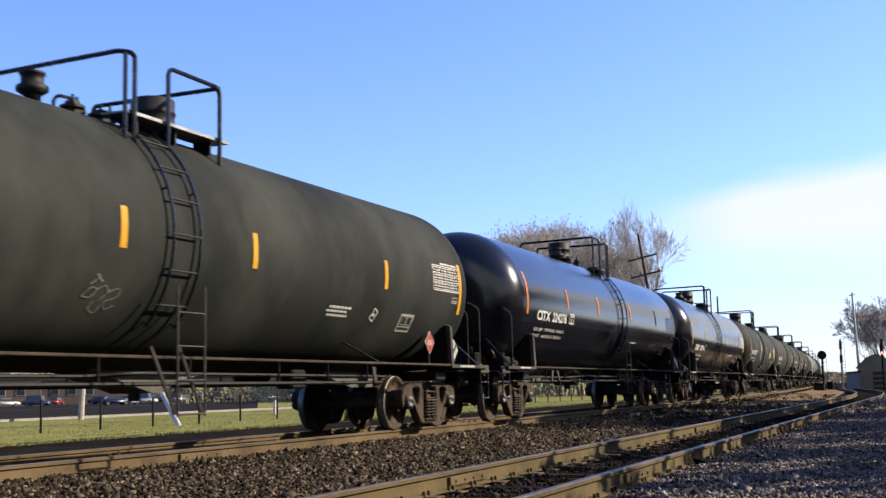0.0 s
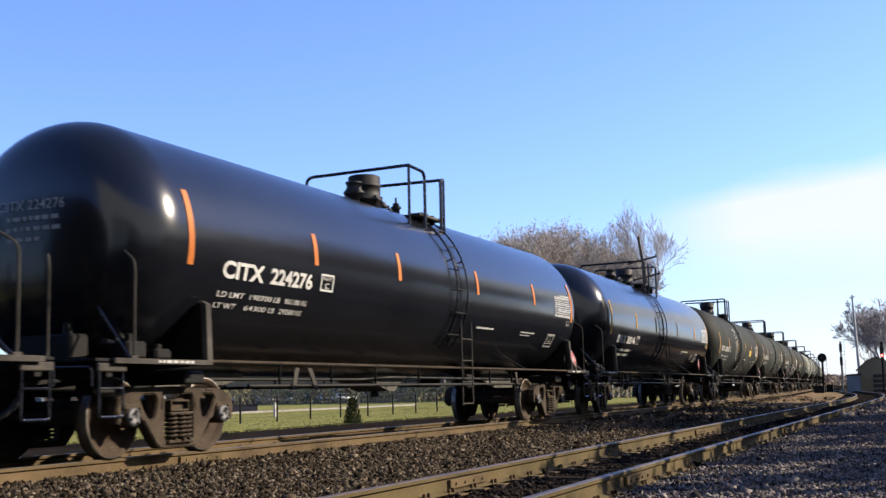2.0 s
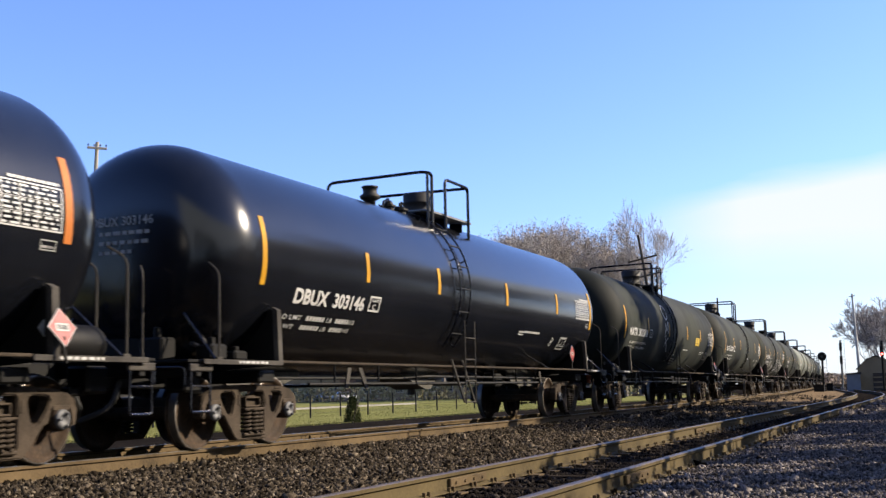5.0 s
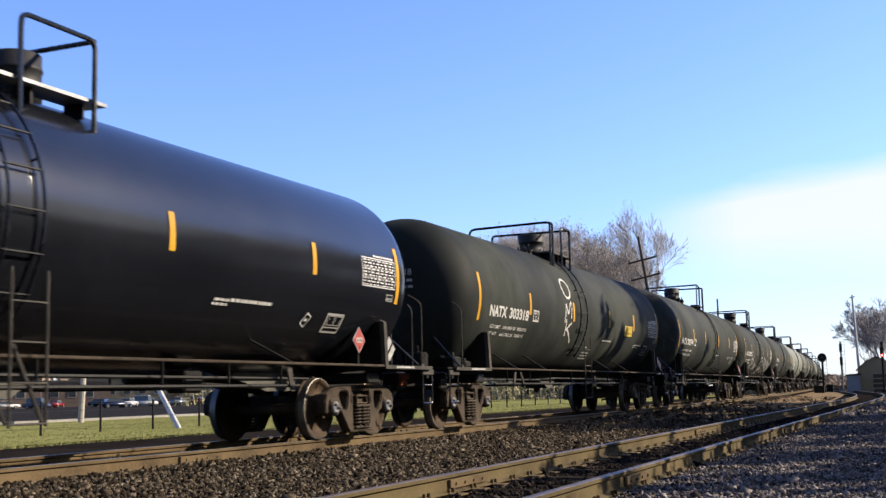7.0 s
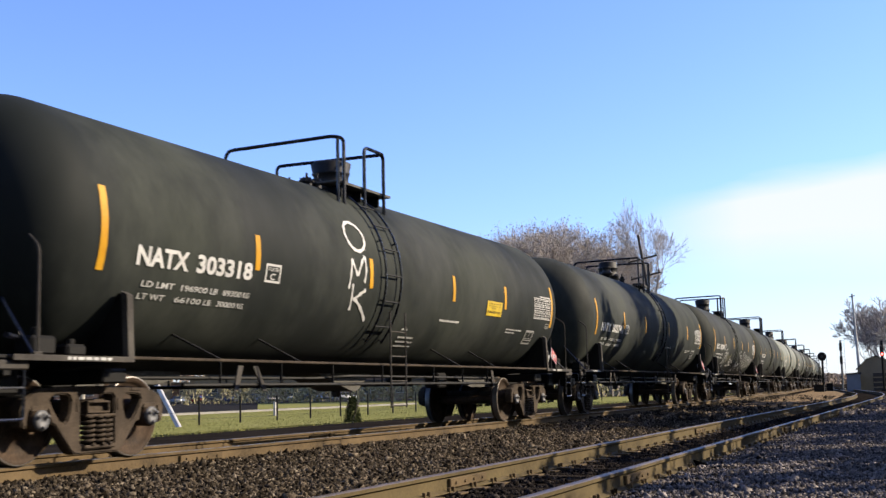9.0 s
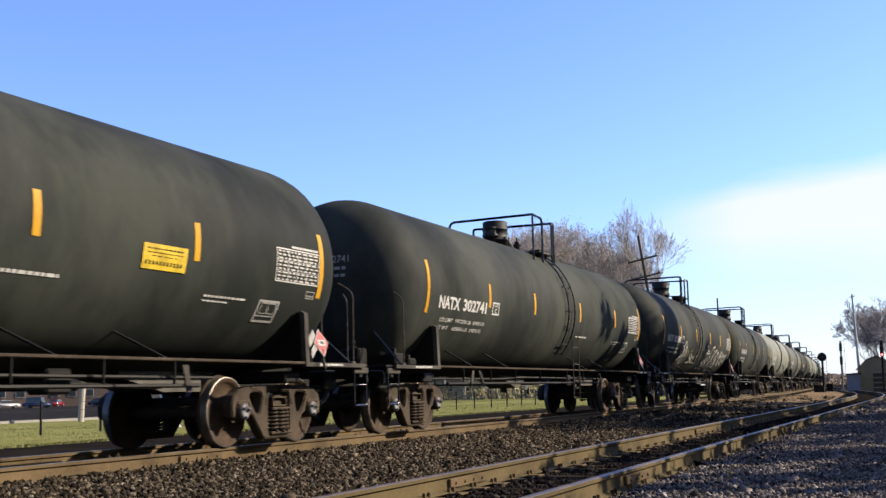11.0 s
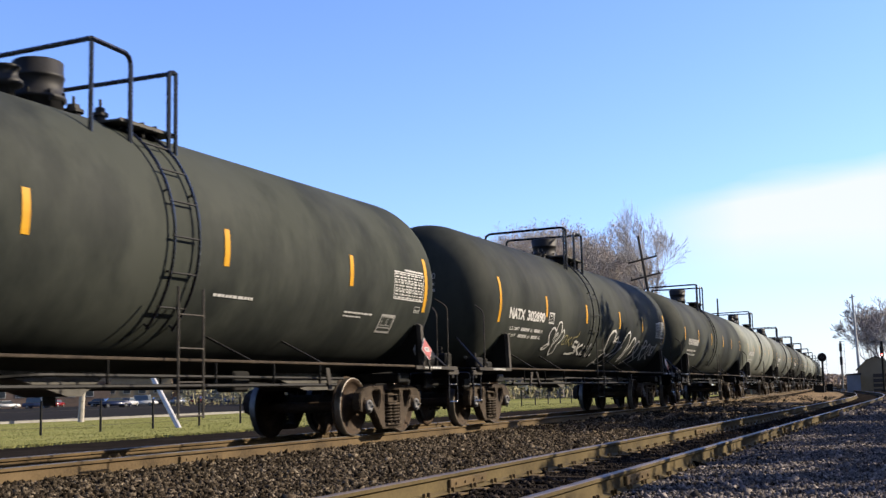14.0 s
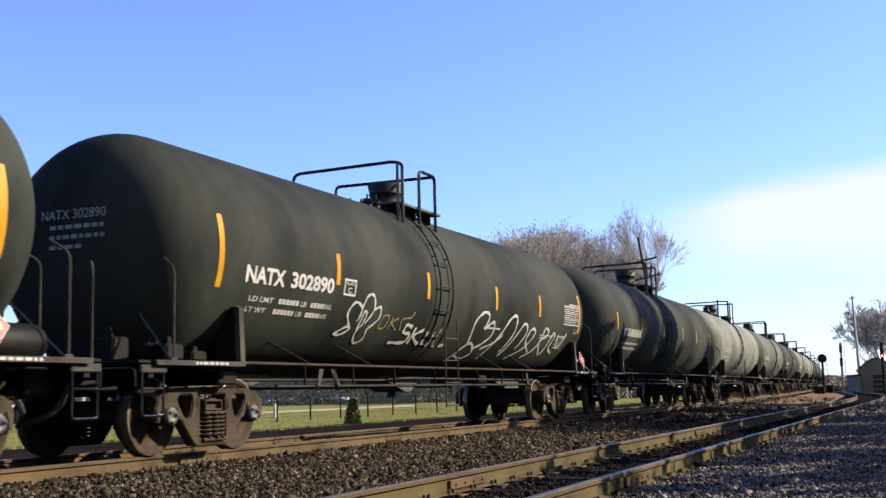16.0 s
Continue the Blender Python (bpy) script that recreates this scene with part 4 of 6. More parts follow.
def outline(bm, y0, y1, a0, a1, w=0.018, lean=0.0):
    dw = math.degrees(w / R)
    n = 6
    for k in range(n):
        p, q = a0 + (a1 - a0) * k / n, a0 + (a1 - a0) * (k + 1) / n
        sp, sq = lean * k / n, lean * (k + 1) / n
        for y in (y0, y1 - w):
            bm.faces.new([bm.verts.new(v) for v in (skin(y + sp, p, R + 0.009), skin(y + w + sp, p, R + 0.009), skin(y + w + sq, q, R + 0.009), skin(y + sq, q, R + 0.009))])
    patch(bm, y0, y1, a0, a0 + dw, 0.0095, 1)
    patch(bm, y0 + lean, y1 + lean, a1 - dw, a1, 0.0095, 1)


def stroke(bm, pts, w=0.05, lift=0.010):
    """A sprayed line on the tank through (y, angle) points."""
    pts = [(y, math.radians(a) * R) for y, a in pts]
    fine = []
    n = len(pts)
    for i in range(n - 1):
        p0, p1, p2, p3 = pts[max(i - 1, 0)], pts[i], pts[i + 1], pts[min(i + 2, n - 1)]
        for k in range(6):
            t = k / 6
            fine.append(tuple(0.5 * (2 * b + (c - a) * t + (2 * a - 5 * b + 4 * c - d) * t * t + (3 * b - a - 3 * c + d) * t ** 3) for a, b, c, d in zip(p0, p1, p2, p3)))
    fine.append(pts[-1])
    rows = []
    for i, p in enumerate(fine):
        a, b = fine[max(i - 1, 0)], fine[min(i + 1, len(fine) - 1)]
        dx, dy = b[0] - a[0], b[1] - a[1]
        ln = math.hypot(dx, dy) or 1
        k = w * (0.42 + 0.12 * math.sin(i * 1.3))
        nx, ny = -dy / ln * k, dx / ln * k
        rows.append([bm.verts.new(skin(p[0] + s * nx, math.degrees((p[1] + s * ny) / R), R + lift)) for s in (-1, 1)])
    for a, b in zip(rows, rows[1:]):
        bm.faces.new((a[0], a[1], b[1], b[0]))


def marks(car, words, stripes, tape, shift, seed, placard=None, back=0.0, drop=0.0, table=0.0, weights=None, number=False, lean_box=(6.08, -34.5), rows=((1.46, 2.34, -23.4, -22.0), (4.85, 5.75, -24.2, -23.2), (4.85, 5.4, -26.4, -25.6)), arrow=None):
    """Reporting marks, capacity table, plate boxes and reflective side marks of one car."""
    rnd = random.Random(seed)
    tank = [o for o in car.children if o.name.split(".")[0] == "tank"][0]
    white = stencil_white
    if words:
        bm = bmesh.new()
        a, b = words.split(" ")
        put_text(bm, a, -6.83 - back, -5.88 - back, -14.3 + drop, -6.0 + drop, 0.012, 0.034)
        part("lettering", bm, white, tank, "white stencilled reporting marks")
        bm = bmesh.new()
        put_text(bm, b, -5.72 - back, -4.64 - back * 0.4, -14.3 + drop, -6.0 + drop, 0.012, 0.034)
        part("lettering", bm, white, tank, "white stencilled car number")
        bm = bmesh.new()
        outline(bm, -4.4, -4.03, -14.0 + drop, -4.8 + drop, 0.03)
        put_text(bm, "PLATE", -4.34, -4.1, -8.3 + drop, -6.5 + drop)
        put_text(bm, "C", -4.28, -4.16, -12.6 + drop, -9.4 + drop)
        part("plate_box", bm, white, tank)
        for row, (head, a) in enumerate((("LD LMT", -23.0 + drop), ("LT WT", -28.5 + drop))):
            bm = bmesh.new()
            put_text(bm, head, -6.83, (-6.24, -6.35)[row], a, a + 2.7)
            y = (-6.1, -6.15)[row]
            if weights:
                put_text(bm, weights[row][0], y, y + 0.52, a, a + 2.7)
                put_text(bm, weights[row][1], y + 0.85, y + 1.25, a, a + 2.7)
            else:
                dashes(bm, y, y + 0.52, a, a + 2.7, rnd, 0.06, 0.08, 0.02)
                dashes(bm, y + 0.85, y + 1.25, a, a + 2.7, rnd, 0.06, 0.08, 0.02)
            put_text(bm, "LB", y + 0.58, y + 0.73, a, a + 2.7)
            put_text(bm, "KG", y + 1.29, y + 1.43, a, a + 2.7)
            tagged(part("lettering", bm, stencil_white, tank, "small white weight lettering"), kind="stuff")
    for k, y in enumerate(stripes):
        bm = bmesh.new()
        big = abs(y) > 6.5
        top, bottom = (15.5, -18.5) if big else (8.0, -9.0)
        patch(bm, y - 0.055, y + 0.055, bottom + shift, top + shift, 0.008, 8)
        part("reflector_stripe", bm, tape, tank)
    bm = bmesh.new()
    outline(bm, 6.32, 7.45, -14.5 + table, 2.3 + table, 0.016)
    count = 9
    for k in range(count):
        a = 1.2 + table - k * 1.75
        dashes(bm, 6.37, 7.4, a - 0.8, a, rnd, 0.04, 0.12, 0.045)
        if k % 3 == 2:
            patch(bm, 6.32, 7.45, a - 1.45, a - 1.25, 0.0085, 1)
    for y in (6.62, 6.86, 7.1):
        patch(bm, y, y + 0.012, -14.5 + table, 2.3 + table, 0.0085, 5)
    dashes(bm, 6.72, 7.42, 3.0 + table, 4.2 + table, rnd, 0.03, 0.07, 0.015)
    part("capacity_table", bm, stencil_white, tank, "white stencilled table of small figures")
    bm = bmesh.new()
    outline(bm, 7.18, 7.4, -21.5 + table, -17.5 + table, 0.012)
    dashes(bm, 7.2, 7.38, -20.6 + table, -19.6 + table, rnd)
    part("stencil_box", bm, stencil_faded, tank)
    bm = bmesh.new()
    by, ba = lean_box
    outline(bm, by, by + 0.5, ba, ba + 12.0, 0.034)
    patch(bm, by, by + 0.5, ba + 3.2, ba + 3.9, 0.0085, 1)
    for k in range(2):
        outline(bm, by + 0.08 + 0.19 * k, by + 0.25 + 0.19 * k, ba + 4.8, ba + 10.6, 0.012)
    part("stencil_box", bm, stencil_faded, tank)
    bm = bmesh.new()
    for y0, y1, a0, a1 in rows:
        dashes(bm, y0, y1, a0, a1, rnd, 0.05, 0.12, 0.02)
    if arrow:
        y, a = arrow
        ends = [(y - 0.02, a + 1), (y + 0.07, a + 7), (y + 0.2, a + 5), (y + 0.11, a - 1)]
        for p, q in zip(ends, ends[1:] + ends[:1]):
            stroke(bm, [p, q], 0.026)
        patch(bm, y + 0.05, y + 0.13, a + 2.2, a + 3.8, 0.0085, 1)
    tagged(part("stencil", bm, stencil_white, tank), kind="stuff")
    if placard:
        y, lat, z = placard
        at = Matrix.Translation((lat, y, z)) @ Matrix.Rotation(math.radians(-14 if lat > 1.4 else 0), 4, "Y")
        bm = bmesh.new()
        d = 0.2
        prism(bm, [(0, -d), (d, 0), (0, d), (-d, 0)], "X", -0.006, 0.006, 0)
        h = part("placard", tidy(bm), stencil_white, car, "red and white diamond hazard placard", at=at)
        bm = bmesh.new()
        d = 0.188
        bm.faces.new([bm.verts.new((0.009, p, q)) for p, q in ((0, -d), (d, 0), (0, d), (-d, 0))])
        part("placard_print", tidy(bm), placard_red, h)
        bm = bmesh.new()
        box(bm, (0.0095, 0, 0), (0.004, 0.19, 0.075))
        part("placard_panel", bm, stencil_white, h)
        rod("bracket", h, [(-0.02, 0, 0.02), (-0.02, 0, -0.36)], 0.02, 5, paint_frame)
        bm = bmesh.new()
        if number:
            for body, u0, u1, v0, v1 in (("1987", -0.082, 0.082, -0.03, 0.03), ("3", -0.018, 0.018, -0.13, -0.08)):
                co, faces = text_mesh(body, 0.01)
                vs = [bm.verts.new((0.013, u0 + (u1 - u0) * u, v0 + (v1 - v0) * v)) for u, v in co]
                for f in faces:
                    bm.faces.new([vs[i] for i in f])
        for k in range(0 if number else 4):
            box(bm, (0.012, -0.06 + k * 0.04, 0.0), (0.004, 0.022, 0.05))
        if not number:
            box(bm, (0.011, 0, -0.11), (0.004, 0.022, 0.04))
        part("placard_print", tidy(bm), black_iron, h)
    # the same marks, small, on the tank head that faces the camera
    def on_head(p, r):
        return (p, -HALF - (HEAD + 0.014) * math.sqrt(max(0, 1 - (math.hypot(p, r) / R) ** (2 / 0.6))), ZC + r)
    bm = bmesh.new()
    if words:
        co, faces = text_mesh(words, 0.008)
        vs = [bm.verts.new(on_head(-0.42 + 0.95 * u, 0.34 + 0.12 * v)) for u, v in co]
        for f in faces:
            bm.faces.new([vs[i] for i in f])
        part("lettering", bm, stencil_faded, tank, "small white marks on the tank head")
        bm = bmesh.new()
    for k, (z, w, h) in enumerate(((0.22, 0.75, 0.05), (0.1, 0.75, 0.05), (-0.02, 0.5, 0.05))):
        x = -0.28
        while x < -0.28 + w:
            c = rnd.uniform(0.05, 0.12)
            q = [(x, z), (x + c, z), (x + c, z + h), (x, z + h)]
            bm.faces.new([bm.verts.new(on_head(p, r)) for p, r in q])
            x += c + 0.03
    tagged(part("head_stencil", bm, stencil_faded, tank), kind="stuff")


EVEN = (-7.5, -4.55, -1.82, 1.6, 4.87, 7.55)
ODD = (-7.58, -4.6, -1.38, 1.9, 4.55, 7.52)
marks(cars[0], "", (-7.5, -4.6, -1.9, 0.7, 4.5, 7.53), stripe_yellow, 0, 1, (6.55, 1.33, 1.47), table=10, number=True, lean_box=(5.26, -34.2), rows=((2.84, 3.5, -23.4, -22.0), (2.8, 3.4, -25.7, -24.4), (2.83, 3.45, -28.2, -26.9)), arrow=(4.2, -28))
marks(cars[1], "CITX 224276", EVEN, stripe_orange, 8.0, 2, (7.42, 1.57, 1.36), table=7.5, weights=(("198700", "90100"), ("64300", "29200")), rows=((1.8, 2.7, -24.6, -23.2), (4.3, 5.2, -24.2, -23.2), (4.3, 4.9, -26.4, -25.6)))
marks(cars[2], "DBUX 303146", EVEN, stripe_yellow, 3, 3, (6.55, 1.33, 1.47), -0.2, -8.5, 7, lean_box=(5.5, -37.2), rows=((2.62, 2.95, -25.0, -23.7), (2.6, 2.93, -27.2, -25.9), (2.97, 3.95, -24.9, -23.2)), arrow=(4.86, -33.5))
marks(cars[3], "NATX 303318", ODD, stripe_yellow, 0, 4, (7.4, 1.57, 1.36), 0.18, 0, 2, (("196900", "89300"), ("66100", "30000")),
      rows=((1.46, 2.34, -23.4, -22.0), (4.85, 5.75, -24.2, -23.2), (4.85, 5.4, -26.4, -25.6), (0.13, 0.33, -32.0, -30.6), (0.14, 0.72, -37.6, -36.3), (0.16, 0.8, -40.8, -39.6), (0.18, 0.82, -44.2, -43.0)))
marks(cars[4], "NATX 302741", EVEN, stripe_yellow, 0, 5, (7.42, 1.57, 1.36), 0.18, 0, 2, (("197200", "89450"), ("65800", "29850")), True)
marks(cars[5], "NATX 302890", ODD, stripe_yellow, 0, 6, (7.4, 1.57, 1.36), 0.18, 0, 2)

def far_marks(car, seed):
    rnd = random.Random(seed)
    tank = [o for o in car.children if o.name.split(".")[0] == "tank"][0]
    bm = bmesh.new()
    dashes(bm, -6.8, -4.6, -14, -6, rnd, 0.1, 0.14, 0.06)
    dashes(bm, -6.8, -4.9, -23, -20.3, rnd)
    dashes(bm, -6.8, -4.9, -28.5, -25.8, rnd)
    part("lettering", bm, stencil_faded, tank)
    for y in ODD:
        bm = bmesh.new()
        patch(bm, y - 0.05, y + 0.05, -9, 8, 0.008, 4)
        part("reflector_stripe", bm, stripe_yellow, tank)


for k in range(6, 12):
    far_marks(cars[k], k)


def tank_of(car):
    return [o for o in car.children if o.name.split(".")[0] == "tank"][0]


def scrawl(car, lines, w, mat, label):
    bm = bmesh.new()
    for pts in lines:
        stroke(bm, pts, w)
    part("graffiti", bm, mat, tank_of(car), label)


ring = [(-1.78 + 0.3 * math.sin(k * 0.7), 20 + 9 * math.cos(k * 0.7)) for k in range(10)]
scrawl(cars[3], [ring, [(-2.1, -11), (-2.06, -3), (-2.02, 5.5)], [(-2.02, 5.5), (-1.88, -2), (-1.84, -3)], [(-1.84, -3), (-1.7, 5), (-1.6, 8.5)], [(-1.6, 8.5), (-1.57, 1), (-1.62, -6.5)],
                 [(-1.98, -8), (-1.95, -16), (-1.93, -23)], [(-1.55, -10.5), (-1.7, -13), (-1.9, -17)], [(-1.86, -16), (-1.6, -21), (-1.33, -28)]], 0.06, stencil_white, "tall white sprayed letters")
petals = [[(-4.25, -37), (-4.0, -32), (-3.85, -33), (-4.05, -37), (-4.25, -37)], [(-3.85, -33), (-4.1, -24), (-3.95, -17), (-3.7, -20), (-3.72, -28)],
          [(-3.7, -20), (-3.6, -12.5), (-3.4, -12), (-3.3, -20), (-3.45, -29)], [(-3.3, -20), (-3.1, -18), (-3.05, -25), (-3.3, -32)], [(-3.3, -32), (-3.25, -39), (-3.45, -42), (-3.6, -36), (-3.55, -30)],
          [(-3.62, -33), (-3.6, -22), (-3.5, -23), (-3.52, -31)]]
scrawl(cars[5], petals, 0.047, stencil_white, "white sprayed petal scrawl")
scrawl(cars[5], [[(-2.95, -31), (-2.9, -23), (-2.7, -23), (-2.75, -30), (-2.95, -31)], [(-2.6, -31), (-2.55, -23)], [(-2.6, -27), (-2.35, -23)], [(-2.55, -27), (-2.3, -31)], [(-2.15, -31), (-2.2, -24), (-1.9, -22), (-1.8, -18)]],
       0.035, scrawl_yellow, "yellow sprayed scrawl")
scrawl(cars[5], [[(-1.7, -28), (-1.95, -27), (-1.95, -32), (-1.7, -33), (-1.75, -39), (-2.3, -40)], [(-1.55, -28), (-1.58, -40)], [(-1.2, -29), (-1.5, -34), (-1.15, -40)], [(-1.0, -30), (-1.02, -39), (-0.75, -39), (-0.72, -30)],
                 [(-0.5, -27), (-0.52, -40), (-0.05, -39)]], 0.07, stencil_white, "bold white sprayed letters")
big = [[(0.6, -54), (0.9, -40), (1.2, -36), (1.5, -44), (1.2, -50), (0.75, -47)], [(1.0, -36), (0.95, -20), (1.3, -12), (1.6, -14), (1.5, -24)], [(1.5, -24), (1.9, -18), (2.0, -28), (1.7, -36), (1.4, -40)],
       [(1.8, -40), (2.3, -34), (2.6, -27)], [(2.0, -50), (2.4, -30), (2.8, -14), (3.15, -12), (3.2, -24), (2.9, -42)], [(3.0, -46), (3.4, -26), (3.7, -16), (3.95, -22), (3.7, -38)], [(3.5, -48), (4.2, -36), (4.5, -22), (4.2, -20), (4.1, -30), (4.6, -40)],
       [(4.4, -46), (4.9, -36), (5.1, -18), (5.4, -22), (5.0, -30), (5.4, -42)], [(5.5, -42), (5.7, -22), (5.9, -24), (5.8, -34), (6.2, -40)], [(6.1, -22), (6.3, -34), (6.7, -20)]]
scrawl(cars[5], big, 0.066, stencil_white, "large white looping scrawl")
chalk_lines = [[(-2.4, -18), (-2.2, -13), (-2.3, -12), (-2.1, -16)], [(-2.5, -26), (-2.35, -20), (-2.2, -21), (-2.3, -26), (-2.5, -26)], [(-2.2, -21), (-2.0, -18), (-1.9, -22), (-2.05, -28)], [(-1.9, -22), (-1.65, -19), (-1.6, -24), (-1.9, -28)],
                 [(-2.15, -28), (-2.2, -33), (-2.0, -36), (-1.95, -30)], [(-1.9, -28), (-1.8, -33), (-1.6, -30)]]
scrawl(cars[0], [[(-2.05 + 0.62 * (y + 2.05), -29 + 0.68 * (a + 24)) for y, a in pts] for pts in chalk_lines], 0.014, chalk, "thin chalk scrawl")
bm = bmesh.new()
patch(bm, 3.55, 4.36, -15.2, -4.5, 0.01, 4)
note = part("notice", bm, plate_yellow, tank_of(cars[3]), "yellow notice sheet")
bm = bmesh.new()
dashes(bm, 3.62, 4.28, -6.7, -6.1, random.Random(4), 0.03, 0.06, 0.025)
dashes(bm, 3.62, 4.28, -8.2, -7.95, random.Random(5), 0.05, 0.09, 0.02)
dashes(bm, 3.7, 4.2, -9.6, -9.35, random.Random(6), 0.05, 0.09, 0.03)
dashes(bm, 3.6, 4.3, -13.2, -11.6, random.Random(7), 0.028, 0.032, 0.035)
for v in bm.verts:
    v.co.x += 0.006
tagged(part("notice_print", bm, black_iron, note), kind="stuff")
bm = bmesh.new()
box(bm, (1.16, 8.5, 0.93), (0.05, 0.36, 0.1), 0.01)
box(bm, (1.16, 8.42, 0.84), (0.05, 0.16, 0.12), 0.01)
box(bm, (1.14, 8.62, 0.86), (0.03, 0.06, 0.2), 0.008)
part("rusty_bracket", tidy(bm), orange_rust, cars[2], "orange rusty bracket under the end platform")


# ---- loose stone ----
def scatter(name, label, mat, count, place, size, seed):
    """Many angular stones in one mesh; place gives x, y and z for two random numbers."""
    rng = np.random.default_rng(seed)
    uv = rng.random((count, 2))
    p = place(uv[:, 0], uv[:, 1])
    p = p[np.isfinite(p[:, 2])]
    n = len(p)
    s = size * rng.lognormal(0, 0.32, n)[:, None, None]
    tips = np.array([(1, 0, 0), (0, 1, 0), (-1, 0, 0), (0, -1, 0), (0, 0, 1), (0, 0, -1)], float) * 0.68
    v = (tips[None] + rng.uniform(-0.28, 0.28, (n, 6, 3))) * np.stack([rng.uniform(0.8, 1.4, n), rng.uniform(0.7, 1.1, n), rng.uniform(0.55, 0.95, n)], 1)[:, None]
    q = rng.normal(size=(n, 4))
    q /= np.linalg.norm(q, axis=1)[:, None]
    w, x, y, z = q.T
    rot = np.stack([1 - 2 * (y * y + z * z), 2 * (x * y - z * w), 2 * (x * z + y * w), 2 * (x * y + z * w), 1 - 2 * (x * x + z * z), 2 * (y * z - x * w),
                    2 * (x * z - y * w), 2 * (y * z + x * w), 1 - 2 * (x * x + y * y)], 1).reshape(n, 3, 3)
    v = np.einsum("nij,nkj->nki", rot, v * s) + p[:, None]
    tris = np.array([(0, 1, 4), (1, 2, 4), (2, 3, 4), (3, 0, 4), (1, 0, 5), (2, 1, 5), (3, 2, 5), (0, 3, 5)])
    f = (tris[None] + 6 * np.arange(n)[:, None, None]).reshape(-1)
    me = bpy.data.meshes.new(name)
    me.vertices.add(n * 6)
    me.vertices.foreach_set("co", v.reshape(-1))
    me.loops.add(len(f))
    me.loops.foreach_set("vertex_index", f)
    me.polygons.add(n * 8)
    me.polygons.foreach_set("loop_start", np.arange(0, len(f), 3))
    me.update(calc_edges=True)
    me.validate()
    me.materials.append(mat)
    return tagged(new(name, me), label, "stones", kind="stuff")


def beside(line, d0, d1, u0, u1, z, power=1.0):
    """Places at the side of a track; more of them at the near end."""
    def place(a, b):
        u = u0 + (u1 - u0) * a ** power
        d = d0 + (d1 - d0) * b
        x = np.interp(u, line[0], line[1]) + d
        return np.stack([x, u, np.array([z(i, j, k) for i, j, k in zip(x, u, d)])], 1)
    return place


def main_bed(x, y, d):
    if abs(abs(d) - 0.7525) < 0.1:
        return float("nan")
    return float(np.interp(d, (-2.7, -1.5, 1.5, 2.9, 3.4), (-0.5, -0.165, -0.165, -0.265, -0.27))) + noise.noise((x * 1.3, y * 1.3, 7)) * 0.03


def between(x, y, d):
    return ground_z(x, y) + 0.01 + noise.noise((x * 1.1, y * 1.1, 5)) * 0.05


def side_bed(x, y, d):
    if abs(abs(d) - 0.7525) < 0.1:
        return float("nan")
    if abs(d) < 1.32 and ((y + 0.115) / 0.55) % 1.0 < 0.42 and random.random() < 0.9:
        return float("nan")
    return SIDE_Z + float(np.interp(abs(d), (0, 1.3, 2.3), (-0.2, -0.2, -0.21))) + noise.noise((x * 1.3, y * 1.3, 9)) * 0.025


def side_out(x, y, d):
    if d < 1.32 and ((y + 0.115) / 0.55) % 1.0 < 0.42 and random.random() < 0.85:
        return float("nan")
    return max(SIDE_Z - 0.225, ground_z(x, y)) + 0.014 + noise.noise((x * 2.3, y * 2.3, 0)) * 0.015


scatter("ballast_stones", "crushed brown and grey stones beside the main track", stone, 58000, beside(MAIN_LINE, 0.82, 3.3, 7.0, 30.0, main_bed, 1.5), 0.039, 1)
scatter("ballast_stones", "crushed stones beside the far stretch of the main track", stone, 17000, beside(MAIN_LINE, 0.82, 3.3, 30.0, 85.0, main_bed, 1.4), 0.07, 2)
scatter("ballast_stones", "crushed stones between the main rails", stone, 9000, beside(MAIN_LINE, -0.68, 0.68, 8.0, 45.0, main_bed, 1.3), 0.06, 3)
scatter("gravel", "loose brown gravel between the two tracks", stone, 46000, beside(MAIN_LINE, 3.0, 5.0, 7.0, 30.0, between, 1.5), 0.037, 4)
scatter("gravel", "loose gravel between the far stretches of the tracks", stone, 9000, beside(MAIN_LINE, 3.0, 5.0, 30.0, 80.0, between, 1.4), 0.08, 5)
scatter("siding_stones", "sooty stones between the siding rails", soot_stone, 44000, beside(SIDE_LINE, -1.5, 1.5, 5.5, 36.0, side_bed, 1.5), 0.036, 6)
scatter("cinders", "dark cinders and gravel beside the siding", dark_stone, 105000, beside(SIDE_LINE, 0.85, 5.6, 5.0, 34.0, side_out, 1.7), 0.027, 7)
scatter("cinders", "dark cinders beside the far siding", dark_stone, 14000, beside(SIDE_LINE, 0.85, 5.0, 34.0, 75.0, between, 1.4), 0.08, 8)


